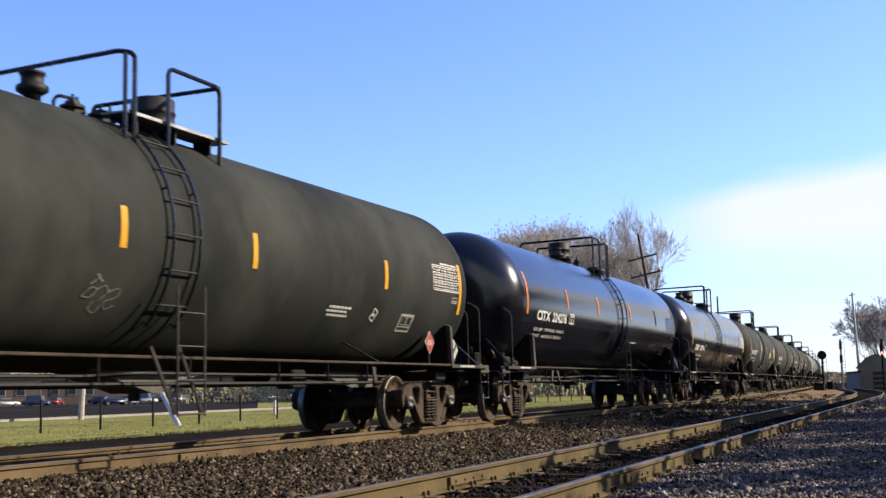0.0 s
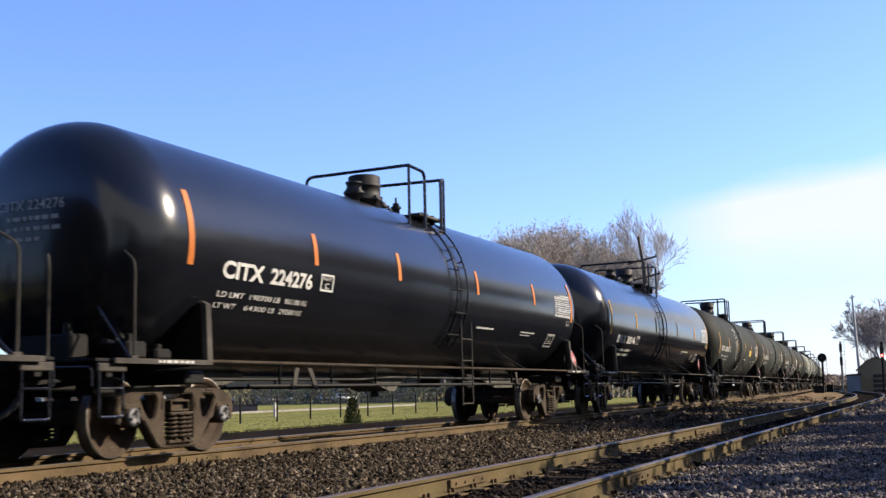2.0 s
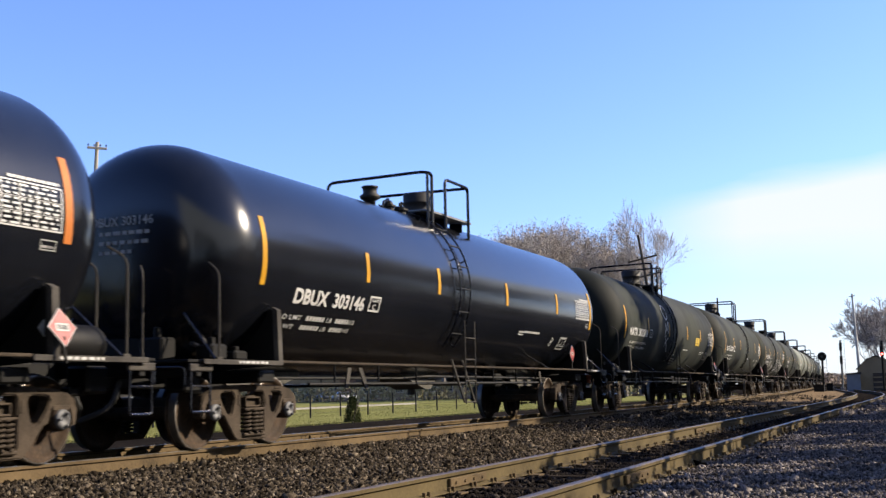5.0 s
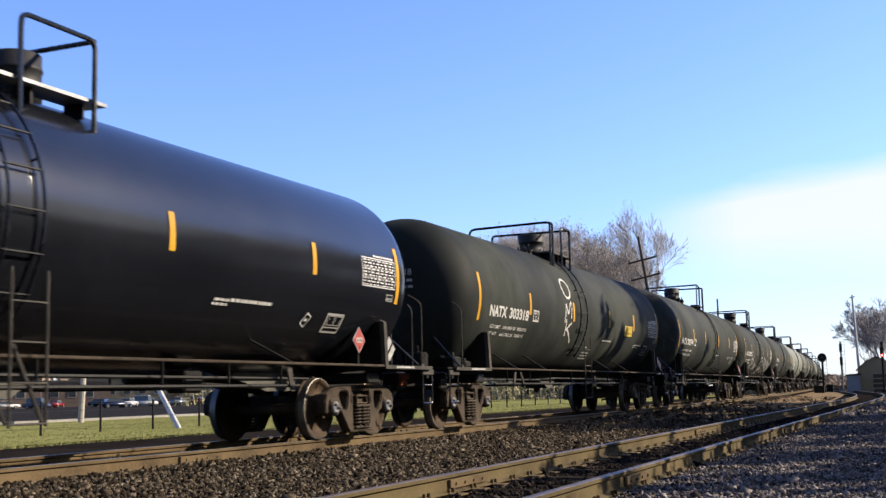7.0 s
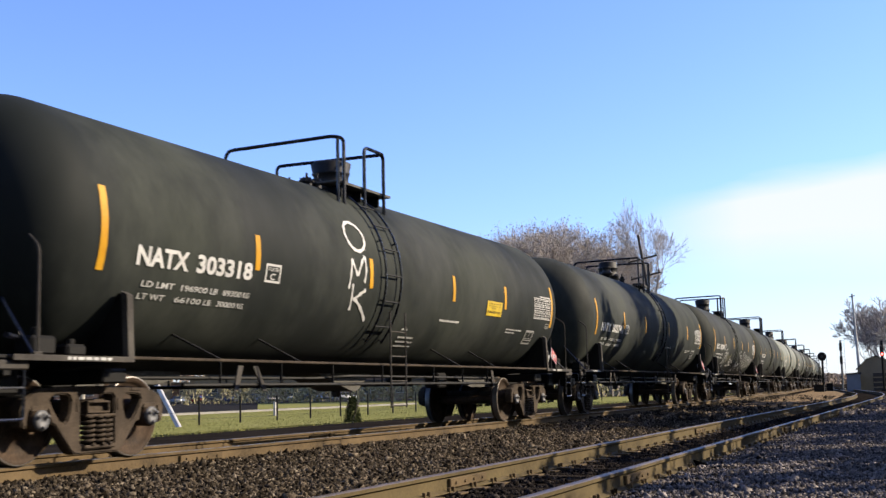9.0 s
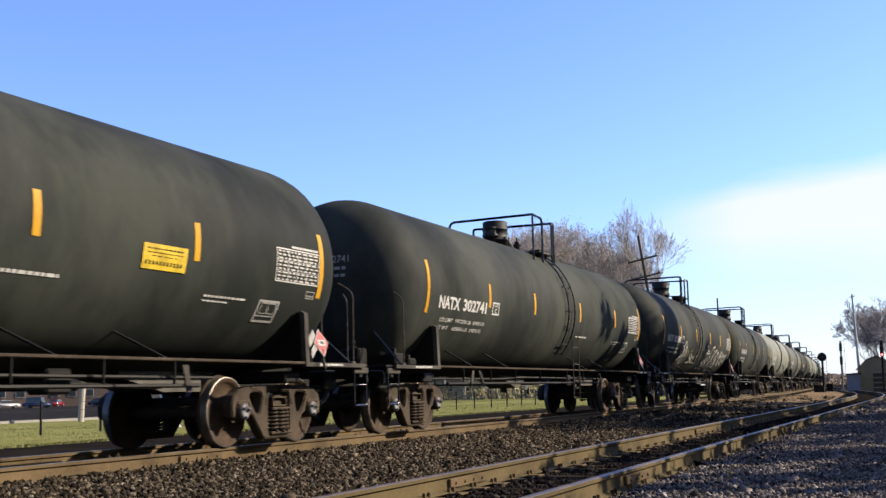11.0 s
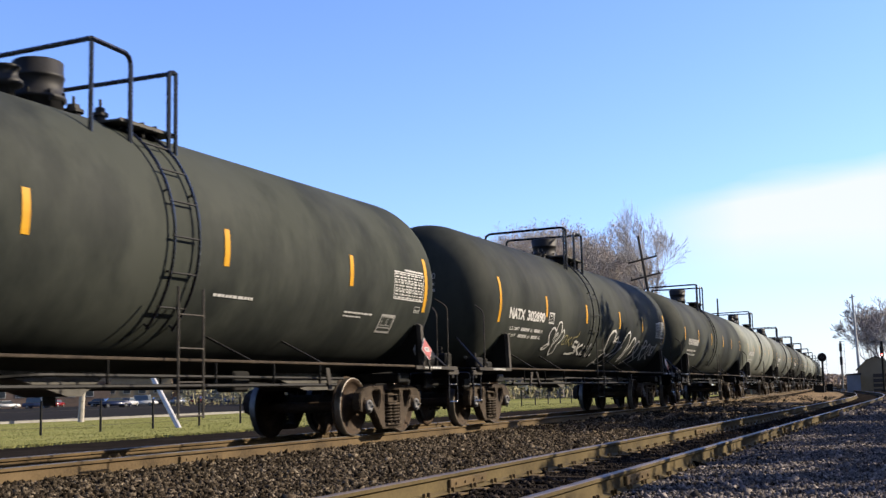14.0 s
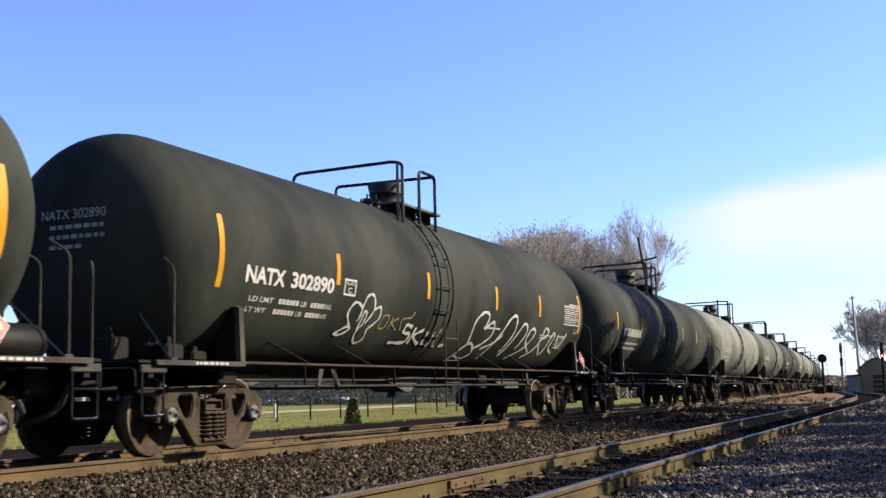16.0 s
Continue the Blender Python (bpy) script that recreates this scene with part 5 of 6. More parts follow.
# ---- trees ----
def grow(bm, base, way, length, radius, depth, rnd, spread, tips, sides=5, bend=0.25, thin=0.0):
    """One limb and all that grows from it."""
    pts, rad = [base], [max(thin, radius)]
    d = way.normalized()
    steps = 4 if depth > 2 else 3
    for k in range(steps):
        d = (d + Vector((rnd.uniform(-1, 1), rnd.uniform(-1, 1), rnd.uniform(-0.6, 1.0))) * bend * 0.5).normalized()
        pts.append(pts[-1] + d * length / steps)
        rad.append(max(thin, radius * (1 - 0.5 * (k + 1) / steps)))
    tube(bm, pts, rad, max(3, sides), caps=False)
    if depth == 0:
        tips.append(pts[-1])
        return
    kids = rnd.randint(3, 4) if depth > 1 else rnd.randint(3, 5)
    for k in range(kids):
        j = rnd.uniform(0.45, 1.0) if k else 1.0
        i = min(steps - 1, int(j * steps))
        p = pts[i].lerp(pts[i + 1], j * steps - i) if j < 1 else pts[-1]
        a = rnd.uniform(0, 2 * math.pi)
        s = d.orthogonal().normalized()
        out = s * math.cos(a) + d.cross(s) * math.sin(a)
        w = (d + out * spread * rnd.uniform(0.5, 1.2) + Vector((0, 0, 0.18))).normalized()
        grow(bm, p, w, length * rnd.uniform(0.58, 0.8), radius * 0.5 * rnd.uniform(0.75, 1.0), depth - 1, rnd, spread, tips, sides - 1, bend, thin)


def tree(name, label, at, height, seed, leaves=0, leaf_mat=None, depth=5, spread=0.62, leaf=0.35, trunk=0.3, group="", wide=1.0, thin=0.0, wood=None):
    rnd = random.Random(seed)
    t = thing(name, label, "tree", group, at=Matrix.Translation(at))
    tips = []
    bm = bmesh.new()
    h = height * trunk
    pts = [Vector((0, 0, -0.3)), Vector((0.05, 0, h * 0.4)), Vector((0.12 * rnd.uniform(-1, 1), 0.1, h))]
    r = height * 0.017
    tube(bm, pts, [r * 1.3, r, r * 0.85], 8)
    part("trunk", tidy(bm), bark, t)
    bm = bmesh.new()
    for k in range(4):
        a = 2 * math.pi * (k + rnd.uniform(-0.3, 0.3)) / 4
        up = 2.6 if k == 0 else rnd.uniform(0.9, 1.6)
        grow(bm, pts[-1] - Vector((0, 0, rnd.uniform(0, 0.15) * h)), Vector((math.cos(a), math.sin(a), up)), height * 0.27, r * 0.6, depth - 1, rnd, spread, tips, thin=thin)
    k = (height - h) / max(0.1, max(v.co.z for v in bm.verts) - h)
    for v in bm.verts:
        v.co.z = h + (v.co.z - h) * k
        v.co.x, v.co.y = v.co.x * wide * k, v.co.y * wide * k
    tips = [Vector((p.x * wide * k, p.y * wide * k, h + (p.z - h) * k)) for p in tips]
    part("crown", bm, wood or bark, t, "bare twigs" if not leaves else "")
    if leaves:
        lm = bmesh.new()
        for k in range(leaves):
            p = rnd.choice(tips) + Vector((rnd.gauss(0, 1), rnd.gauss(0, 1), rnd.gauss(0, 1))) * height * 0.012
            a = Vector((rnd.gauss(0, 1), rnd.gauss(0, 1), rnd.gauss(0, 1))).normalized()
            b = a.orthogonal().normalized()
            s = leaf * rnd.uniform(0.5, 1.2)
            vs = [lm.verts.new(p + q) for q in (-a * s, b * s * 0.55, a * s, -b * s * 0.5 + a.cross(b) * s * 0.3)]
            lm.faces.new(vs)
        part("leaves", lm, leaf_mat, t)
    return t


def along(x, d, y=686):
    """A place on the ground d metres off, in the direction of the point x, y of the view (1568 by 882 across)."""
    m = camera_pose(3).to_3x3() @ Vector(((x - 784) / 2071.8, (441 - y) / 2071.8, -1))
    return Vector((m.x, m.y, 0)).normalized() * d


woods = "bare trees behind the train"
tree("bare_tree", "tall bare deciduous tree against the sky", along(1152, 150, 480) + Vector((0, 0, -0.6)), 25.6, 11, depth=6, spread=0.62, group=woods, trunk=0.45, wide=0.66, thin=0.02, wood=twig_grey)
tree("bare_tree", "tall slender bare tree against the sky", along(1126, 158, 480) + Vector((0, 0, -0.6)), 21.6, 12, depth=6, spread=0.55, group=woods, trunk=0.52, wide=0.62, thin=0.02, wood=twig_grey)
for k, (px, d, h, n) in enumerate(((1098, 155, 19.9, 6000), (1072, 165, 22.0, 7500), (1035, 160, 23.6, 7500), (1000, 170, 25.7, 7000), (968, 165, 25.1, 6500), (945, 180, 26.9, 6500), (915, 170, 25.1, 7500), (893, 175, 25.7, 7500),
                                   (850, 190, 25.7, 5000), (815, 200, 23.4, 5000), (780, 210, 22.6, 5000), (1083, 172, 21.0, 6500), (1020, 175, 24.3, 7500), (935, 172, 22.7, 7500))):
    tree("autumn_tree", "autumn tree with thin brown foliage and bare twigs", along(px, d, 480) + Vector((0, 0, -0.6)), h, 20 + k, n, leaf_dull, 6, 0.6, 0.125, group=woods, wide=0.8, thin=0.018, wood=twig_grey)
for k, (px, d, h) in enumerate(((1056, 168, 22.4), (1043, 176, 24.6), (985, 172, 25.2), (935, 184, 25.4), (900, 180, 24.4), (862, 192, 25.4))):
    tree("bare_tree", "bare grey tree standing over the brown woods", along(px, d, 480) + Vector((0, 0, -0.6)), h, 40 + k, depth=6, spread=0.6, group=woods, trunk=0.5, wide=0.62, thin=0.018, wood=twig_grey)
right_trees = "trees by the crossing"
for k, (px, d, h) in enumerate(((1547, 175, 12.9), (1574, 182, 12.7), (1602, 170, 12.5), (1530, 186, 10.8))):
    tree("bare_tree", "bare grey tree behind the shed", along(px, d, 480) + Vector((0, 0, -0.4)), h, 50 + k, 0, None, 6, 0.75, 0.25, group=right_trees, wide=0.95, thin=0.026, wood=twig_grey)
# trees beside the siding, out of view, whose shade falls across the tracks
shade = "trackside trees"
for k, (x, y, h, n) in enumerate(((6.0, 14.5, 5.3, 1600), (6.5, 18.0, 5.7, 1800), (6.0, 21.5, 5.9, 1900), (6.8, 25.0, 6.1, 2000), (6.0, 28.5, 6.2, 2200), (6.6, 31.5, 7.0, 2400))):
    tree("trackside_tree", "low trackside tree with withered brown leaves", (x, y, -0.35), h, 70 + k, n, leaf_brown, 4, 0.8, 0.24, 0.15, group=shade, wide=1.25)
for k, (x, y, h, n) in enumerate(((6.5, 35.0, 10.4, 2600), (6.0, 38.5, 10.9, 4200), (6.8, 42.0, 11.1, 4600), (6.2, 45.5, 11.0, 4600), (6.6, 49.0, 11.2, 4600), (6.4, 53.5, 10.6, 3200), (6.0, 58.5, 10.9, 3200), (6.6, 63.0, 10.4, 3200))):
    tree("trackside_tree", "trackside tree with dense withered brown leaves", (x, y, -0.35), h, 80 + k, n, leaf_brown, 4, 0.6, 0.3, 0.25, group=shade, wide=0.8)
for k, (x, y, h, w) in enumerate(((6.5, 44.3, 15.9, 0.2), (6.5, 47.7, 15.5, 0.14))):
    tree("trackside_tree", "slender upright tree beside the track", (x, y, -0.35), h, 90 + k, 3000, leaf_brown, 4, 0.5, 0.22, 0.4, group=shade, wide=w, thin=0.02)


# ---- far woods and houses ----
def tree_belt(name, label, px0, px1, d, low, high, seed, mat):
    """A far belt of woods: many small leaf clumps and thin stems, uneven along the top."""
    rnd = random.Random(seed)
    bm = bmesh.new()
    n = int((px1 - px0) / 3)
    for k in range(n):
        px = px0 + (px1 - px0) * k / n + rnd.uniform(-3, 3)
        top = low + (high - low) * (0.5 + 0.5 * noise.noise((px * 0.02, seed, 0))) * rnd.uniform(0.75, 1.1)
        p = along(px, d + rnd.uniform(-15, 15))
        tube(bm, [p + Vector((0, 0, -1)), p + Vector((rnd.uniform(-1, 1), 0, top))], [0.3, 0.05], 3, caps=False)
        for j in range(26):
            h = top * (1 - rnd.random() ** 1.3 * 0.95)
            q = p + Vector((rnd.gauss(0, 1.5), rnd.gauss(0, 1.5), h))
            a = Vector((rnd.gauss(0, 1), rnd.gauss(0, 1), rnd.gauss(0, 1))).normalized()
            b = a.orthogonal().normalized()
            s = rnd.uniform(0.35, 1.0)
            bm.faces.new([bm.verts.new(q + v) for v in (-a * s, b * s * 0.6, a * s, a.cross(b) * s * 0.5 - b * s * 0.5)])
    return tagged(part(name, bm, mat, None), label, "woods", kind="stuff")


tree_belt("far_woods", "far belt of brown autumn woods", -120, 860, 330, 8, 14, 4, leaf_brown)
tree_belt("far_woods", "far belt of dark green and brown woods", 560, 1150, 300, 6, 11, 5, leaf_green)
tree_belt("far_woods", "far woods at the end of the line", 1440, 1700, 480, 2.5, 4.5, 6, leaf_brown)


def side_woods(name, label, a, b, low, high, seed, mat, small=0.3, large=0.75):
    """Woods along a line from a to b."""
    rnd = random.Random(seed)
    a, b = Vector(a), Vector(b)
    bm = bmesh.new()
    n = int((b - a).length / 1.1)
    for k in range(n):
        p = a.lerp(b, k / n) + Vector((rnd.gauss(0, 2.5), rnd.gauss(0, 2.5), -0.4))
        top = low + (high - low) * (0.5 + 0.5 * noise.noise((k * 0.06, seed, 0))) * rnd.uniform(0.8, 1.15)
        tube(bm, [p, p + Vector((rnd.uniform(-0.5, 0.5), 0, top))], [0.16, 0.03], 3, caps=False)
        for j in range(60):
            q = p + Vector((rnd.gauss(0, 1.2), rnd.gauss(0, 1.2), top * (1 - rnd.random() ** 1.4)))
            u = Vector((rnd.gauss(0, 1), rnd.gauss(0, 1), rnd.gauss(0, 1))).normalized()
            v = u.orthogonal().normalized()
            s = rnd.uniform(small, large)
            bm.faces.new([bm.verts.new(q + w) for w in (-u * s, v * s * 0.6, u * s, u.cross(v) * s * 0.5 - v * s * 0.5)])
    return tagged(part(name, bm, mat, None), label, "woods", kind="stuff")


side_woods("undergrowth", "low brown undergrowth where the lawn ends", (-26, 140, 0), (-105, 152, 0), 1.2, 3.2, 23, dry_brush, 0.12, 0.36)
# unseen woods beyond the siding and behind the camera, added to cut sky light
side_woods("side_woods", "unseen autumn woods added beyond the siding", (42, -46, 0), (46, 150, 0), 7.5, 10.5, 21, leaf_green)
side_woods("side_woods", "unseen woods added on one side of the line to cut sky light", (44, -26, 0), (2, -27, 0), 14, 19, 22, leaf_green)
side_woods("side_woods", "unseen woods added on the grassy side of the line to cut sky light", (-18, -27, 0), (-90, -32, 0), 14, 19, 24, leaf_green)



def house(name, label, centre, size, turn, wall, roof_h, windows, roof_kind="gable", door=None):
    w, dp, h = size
    b = thing(name, label, "building", at=Matrix.Translation(centre) @ Matrix.Rotation(turn, 4, "Z"))
    bm = bmesh.new()
    box(bm, (0, 0, h / 2), (w, dp, h))
    if roof_kind == "barn":
        prism(bm, [(-w / 2, h), (w / 2, h), (w * 0.25, h + roof_h * 0.72), (0, h + roof_h), (-w * 0.25, h + roof_h * 0.72)], "Y", -dp / 2, dp / 2)
    wl_ = part("wall", bm, wall, b)
    bm = bmesh.new()
    o = 0.35
    if roof_kind == "gable":
        prism(bm, [(-w / 2 - o, h - 0.05), (w / 2 + o, h - 0.05), (w / 2 + o, h + 0.12), (0, h + roof_h), (-w / 2 - o, h + 0.12)], "Y", -dp / 2 - o, dp / 2 + o)
    elif roof_kind == "barn":
        up = [(-w / 2 - 0.15, h - 0.1), (-w * 0.25, h + roof_h * 0.72 + 0.02), (0, h + roof_h + 0.02), (w * 0.25, h + roof_h * 0.72 + 0.02), (w / 2 + 0.15, h - 0.1)]
        prism(bm, up + [(x, z + 0.07) for x, z in up[::-1]], "Y", -dp / 2 - 0.15, dp / 2 + 0.15)
    elif roof_kind == "arch":
        prism(bm, [((w / 2 + o) * math.cos(math.pi * k / 10), h + roof_h * math.sin(math.pi * k / 10)) for k in range(11)], "Y", -dp / 2 - o, dp / 2 + o)
    elif roof_kind == "shed":
        prism(bm, [(-w / 2 - 0.1, h), (w / 2 + 0.1, h), (w / 2 + 0.1, h + roof_h), (-w / 2 - 0.1, h + 0.1)], "Y", -dp / 2 - 0.1, dp / 2 + 0.1)
    else:
        box(bm, (0, 0, h + roof_h / 2), (w + o, dp + o, roof_h), 0.03)
    part("roof", tidy(bm), roof_dark, b)
    for x, z, ww, hh in windows:
        bm = bmesh.new()
        box(bm, (x, -dp / 2 - 0.03, z), (ww + 0.2, 0.1, hh + 0.2))
        f = part("window", bm, white_paint, b)
        bm = bmesh.new()
        box(bm, (x, -dp / 2 - 0.06, z), (ww, 0.08, hh))
        part("pane", bm, window_glass, f)
    if door:
        x, ww, hh = door
        bm = bmesh.new()
        box(bm, (x, -dp / 2 - 0.04, hh / 2), (ww, 0.12, hh), 0.01)
        d = part("door", bm, wall_tan, b)
        for k in range(4):
            bm = bmesh.new()
            box(bm, (x, -dp / 2 - 0.11, hh * (k + 0.5) / 4), (ww * 0.94, 0.05, hh / 4 - 0.12), 0.01)
            part("door_panel", bm, dark_wood, d)
    return b


def facing(p):
    """The turn that points a house's front at the camera."""
    return math.atan2(p.y, p.x) - math.pi / 2


p = along(1550, 122) + Vector((0, 0, -0.4))
house("tan_shed", "tan board shed with a gambrel roof and slatted door", p + Vector((0, 2.5, 0)), (3.4, 6.0, 2.3), facing(p), wall_tan, 1.15, (), "barn", (0.3, 1.3, 1.9))
p = along(1510, 120) + Vector((0, 0, -0.4))
house("blue_cabin", "blue grey steel relay cabin with a sloping roof", p + Vector((0, 1.2, 0)), (1.25, 2.0, 1.75), facing(p), shed_blue, 0.2, (), "shed")
for k, (px, d, w, dp, h, mat, kind, rh) in enumerate(((60, 260, 30, 14, 5.0, brick_brown, "flat", 0.5), (215, 285, 22, 14, 6.0, wall_tan, "gable", 2.5), (330, 300, 26, 14, 4.5, brick_brown, "flat", 0.4), (470, 280, 34, 14, 5.2, wall_tan, "gable", 3.0),
                                                      (600, 290, 24, 12, 5.5, brick_brown, "gable", 2.5), (760, 250, 30, 12, 3.6, wall_tan, "flat", 0.4), (-60, 240, 26, 14, 5.0, brick_brown, "flat", 0.5))):
    p = along(px, d) + Vector((0, 0, -0.6))
    n = int(w / 3.4)
    house("low_building", ("low brown brick building beyond the parking lot", "low tan building beyond the parking lot")[mat is wall_tan], p, (w, dp, h), facing(p), mat, rh,
          [(-w / 2 + 2 + i * 3.4, h * 0.55, 1.5, 1.4) for i in range(n)], kind)


def grass_blades(name, label, count, x0, x1, y0, y1, h, seed):
    rng = np.random.default_rng(seed)
    x, y = rng.uniform(x0, x1, count), y0 + (y1 - y0) * rng.random(count) ** 1.3
    a, s = rng.uniform(0, 2 * np.pi, count), h * rng.uniform(0.5, 1.3, count)
    z = np.array([ground_z(i, j) for i, j in zip(x, y)]) + 0.02
    w = s * 0.45
    v = np.stack([np.stack([x - np.cos(a) * w, y - np.sin(a) * w, z], 1), np.stack([x + np.cos(a) * w, y + np.sin(a) * w, z], 1),
                  np.stack([x + rng.normal(0, 0.4, count) * s, y + rng.normal(0, 0.4, count) * s, z + s], 1)], 1)
    me = bpy.data.meshes.new(name)
    me.vertices.add(count * 3)
    me.vertices.foreach_set("co", v.reshape(-1))
    me.loops.add(count * 3)
    me.loops.foreach_set("vertex_index", np.arange(count * 3))
    me.polygons.add(count)
    me.polygons.foreach_set("loop_start", np.arange(0, count * 3, 3))
    me.update(calc_edges=True)
    me.materials.append(blade_mat)
    return tagged(new(name, me), label, "grass", kind="stuff")


grass_blades("grass_blades", "tufts of dry yellow green grass", 130000, -48, -23, 24, 100, 0.05, 3)

# ---- behind the train: kerb, fence, poles, parked cars ----
bm = bmesh.new()
box(bm, (-48.0, 68, -0.5), (0.4, 74, 0.22), 0.02)
tagged(part("kerb", bm, concrete, None), "pale concrete kerb along the parking lot", "kerb", kind="structure")
fence = thing("wire_fence", "low black wire fence in the grass", "fence")
FENCE = [(-29.8, 20.22 + 3.22 * k) for k in range(28)]
post = None
for x, y in FENCE:
    m = Matrix.Translation((x, y, -0.6))
    if post is None:
        bm = bmesh.new()
        box(bm, (0, 0, 0.6), (0.07, 0.07, 1.3), 0.008)
        post = part("post", tidy(bm), black_iron, fence, at=m)
    else:
        share("post", post, fence, m)
a, b = FENCE[0], FENCE[-1]
for z in (0.6, 0.3, 0.0, -0.3):
    rod("wire", fence, [(a[0], a[1], z), (b[0], b[1], z)], 0.012 if z > 0.7 else 0.006, 5, black_iron)


def utility_pole(name, label, at, height, mat, arms, lean=0.0, turn=0.0, r=0.15, cat="utility pole", tip=0.0):
    t = thing(name, label, cat, at=Matrix.Translation(at) @ Matrix.Rotation(turn, 4, "Z") @ Matrix.Rotation(lean, 4, "Y"))
    bm = bmesh.new()
    tube(bm, [(0, 0, -0.4), (0, 0, height * 0.5), (0, 0, height)], [r, r * 0.85, r * 0.62], 10)
    part("pole", tidy(bm), mat, t)
    for z, w in arms:
        bm = bmesh.new()
        box(bm, (0, -r - 0.06, z), (w, 0.11, 0.13), 0.01, Matrix.Rotation(tip, 4, "Y"))
        arm = part("crossarm", bm, mat, t)
        for k in range(4):
            bm = bmesh.new()
            x = (k - 1.5) * w * 0.3
            lathe(bm, [(0.02, z + 0.06), (0.02, z + 0.14), (0.05, z + 0.15), (0.05, z + 0.2), (0.03, z + 0.23), (0.005, z + 0.24)], 8, "Z", Matrix.Translation((x, -r - 0.06, -math.sin(tip) * x)))
            part("insulator", tidy(bm), window_glass, arm, "", True)
    return t


# the pale pole in the grass, its stay and the white stay guard
PALE = Vector((-44.7, 52.8, -0.6))
utility_pole("pale_pole", "sunlit pale wooden pole in the grass", PALE, 16.0, pole_wood, ((15.6, 1.1),), 0.044, facing(PALE), 0.17)
g = Vector((-29.2, 40.5, -0.6))
stay = thing("pole_stay", "white guard tube on a stay wire", "stay", at=Matrix.Translation(g))
to = (Vector((-43.9, 52.6, 8.5)) - g).normalized()
bm = bmesh.new()
tube(bm, [to * -0.1, to * 6.4], 0.11, 10)
part("guard", tidy(bm), white_paint, stay)
rod("wire", stay, [to * 6.3, to * 19.5], 0.012, 5, galvanised)
bm = bmesh.new()
box(bm, (0, 0, 0.4), (0.14, 0.14, 0.95), 0.02)
marker = tagged(part("marker_post", tidy(bm), white_paint, None, at=Matrix.Translation((-36.5, 60.0, -0.6))), "short white marker post in the grass", "post")
p = along(1182, 92) + Vector((0, 0, -0.5))
utility_pole("utility_pole", "dark wooden utility pole with two crossarms", p, 13.0, dark_wood, ((11.1, 2.3), (9.75, 2.35)), -0.135, facing(p), 0.15, tip=-0.085)
p = along(1271, 105, 560) + Vector((0, 0, -0.4))
utility_pole("utility_pole", "dark bare wooden pole behind the train", p, 8.6, dark_wood, (), 0.0, 0.0, 0.11)

# a small dark evergreen bush by the fence
t = thing("bush", "small dark evergreen bush by the fence", "bush", at=Matrix.Translation((-22.42, 42.9, -0.58)))
rnd = random.Random(8)
bm = bmesh.new()
for k in range(7):
    a = rnd.uniform(0, 6.28)
    tube(bm, [(0, 0, 0), (0.15 * math.cos(a), 0.15 * math.sin(a), 0.5), (0.3 * math.cos(a), 0.3 * math.sin(a), 0.95)], [0.02, 0.014, 0.006], 4)
part("stem", bm, bark, t)
bm = bmesh.new()
for k in range(1500):
    z = rnd.random()
    r = 0.36 * math.sqrt(max(0.05, 1 - z * 0.9)) * rnd.uniform(0.4, 1.1)
    a = rnd.uniform(0, 6.28)
    q = Vector((r * math.cos(a), r * math.sin(a), 0.08 + z * 1.0))
    n = Vector((rnd.gauss(0, 1), rnd.gauss(0, 1), rnd.gauss(0, 1))).normalized()
    o = n.orthogonal().normalized()
    s = rnd.uniform(0.025, 0.06)
    bm.faces.new([bm.verts.new(q + v) for v in (-n * s, o * s * 0.5, n * s, -o * s * 0.5)])
part("leaves", bm, leaf_green, t)


def parked_car(label, at, turn, paint, van=False):
    c = thing("parked_car", label, "car", "parked cars", at=Matrix.Translation(at) @ Matrix.Rotation(turn, 4, "Z"))
    bm = bmesh.new()
    prism(bm, [(-2.25, 0.3), (2.25, 0.3), (2.3, 0.6), (2.1, 0.85), (1.2, 0.95), (-1.6, 1.0), (-2.2, 0.95), (-2.3, 0.6)], "Y", -0.88, 0.88)
    bmesh.ops.bevel(bm, geom=bm.edges[:], offset=0.06, segments=2, affect="EDGES")
    body = part("body", tidy(bm), paint, c, "", True)
    top = 1.85 if van else 1.45
    bm = bmesh.new()
    vs = box(bm, (-0.3, 0, (0.95 + top) / 2), (2.9, 1.55, top - 0.95))
    for v in vs:
        if v.co.z > 1.2:
            v.co.x = -0.3 + (v.co.x + 0.3) * (0.86 if van else 0.62)
            v.co.y *= 0.88
    part("cabin", bm, window_glass, body)
    bm = bmesh.new()
    box(bm, (-0.3, 0, top), (2.45 if van else 1.85, 1.38, 0.07), 0.02)
    part("roof", bm, paint, body)
    for sx in (-1.4, 1.42):
        for sy in (-0.82, 0.82):
            bm = bmesh.new()
            lathe(bm, [(0.05, -0.1), (0.32, -0.1), (0.33, 0), (0.32, 0.1), (0.05, 0.1)], 16, "Y", Matrix.Translation((sx, sy, 0.33)))
            w = part("wheel", tidy(bm), rubber, c)
            bm = bmesh.new()
            lathe(bm, [(0.02, -0.11), (0.19, -0.11), (0.2, 0.11), (0.02, 0.11)], 12, "Y", Matrix.Translation((sx, sy, 0.33)))
            part("rim", tidy(bm), galvanised, w)


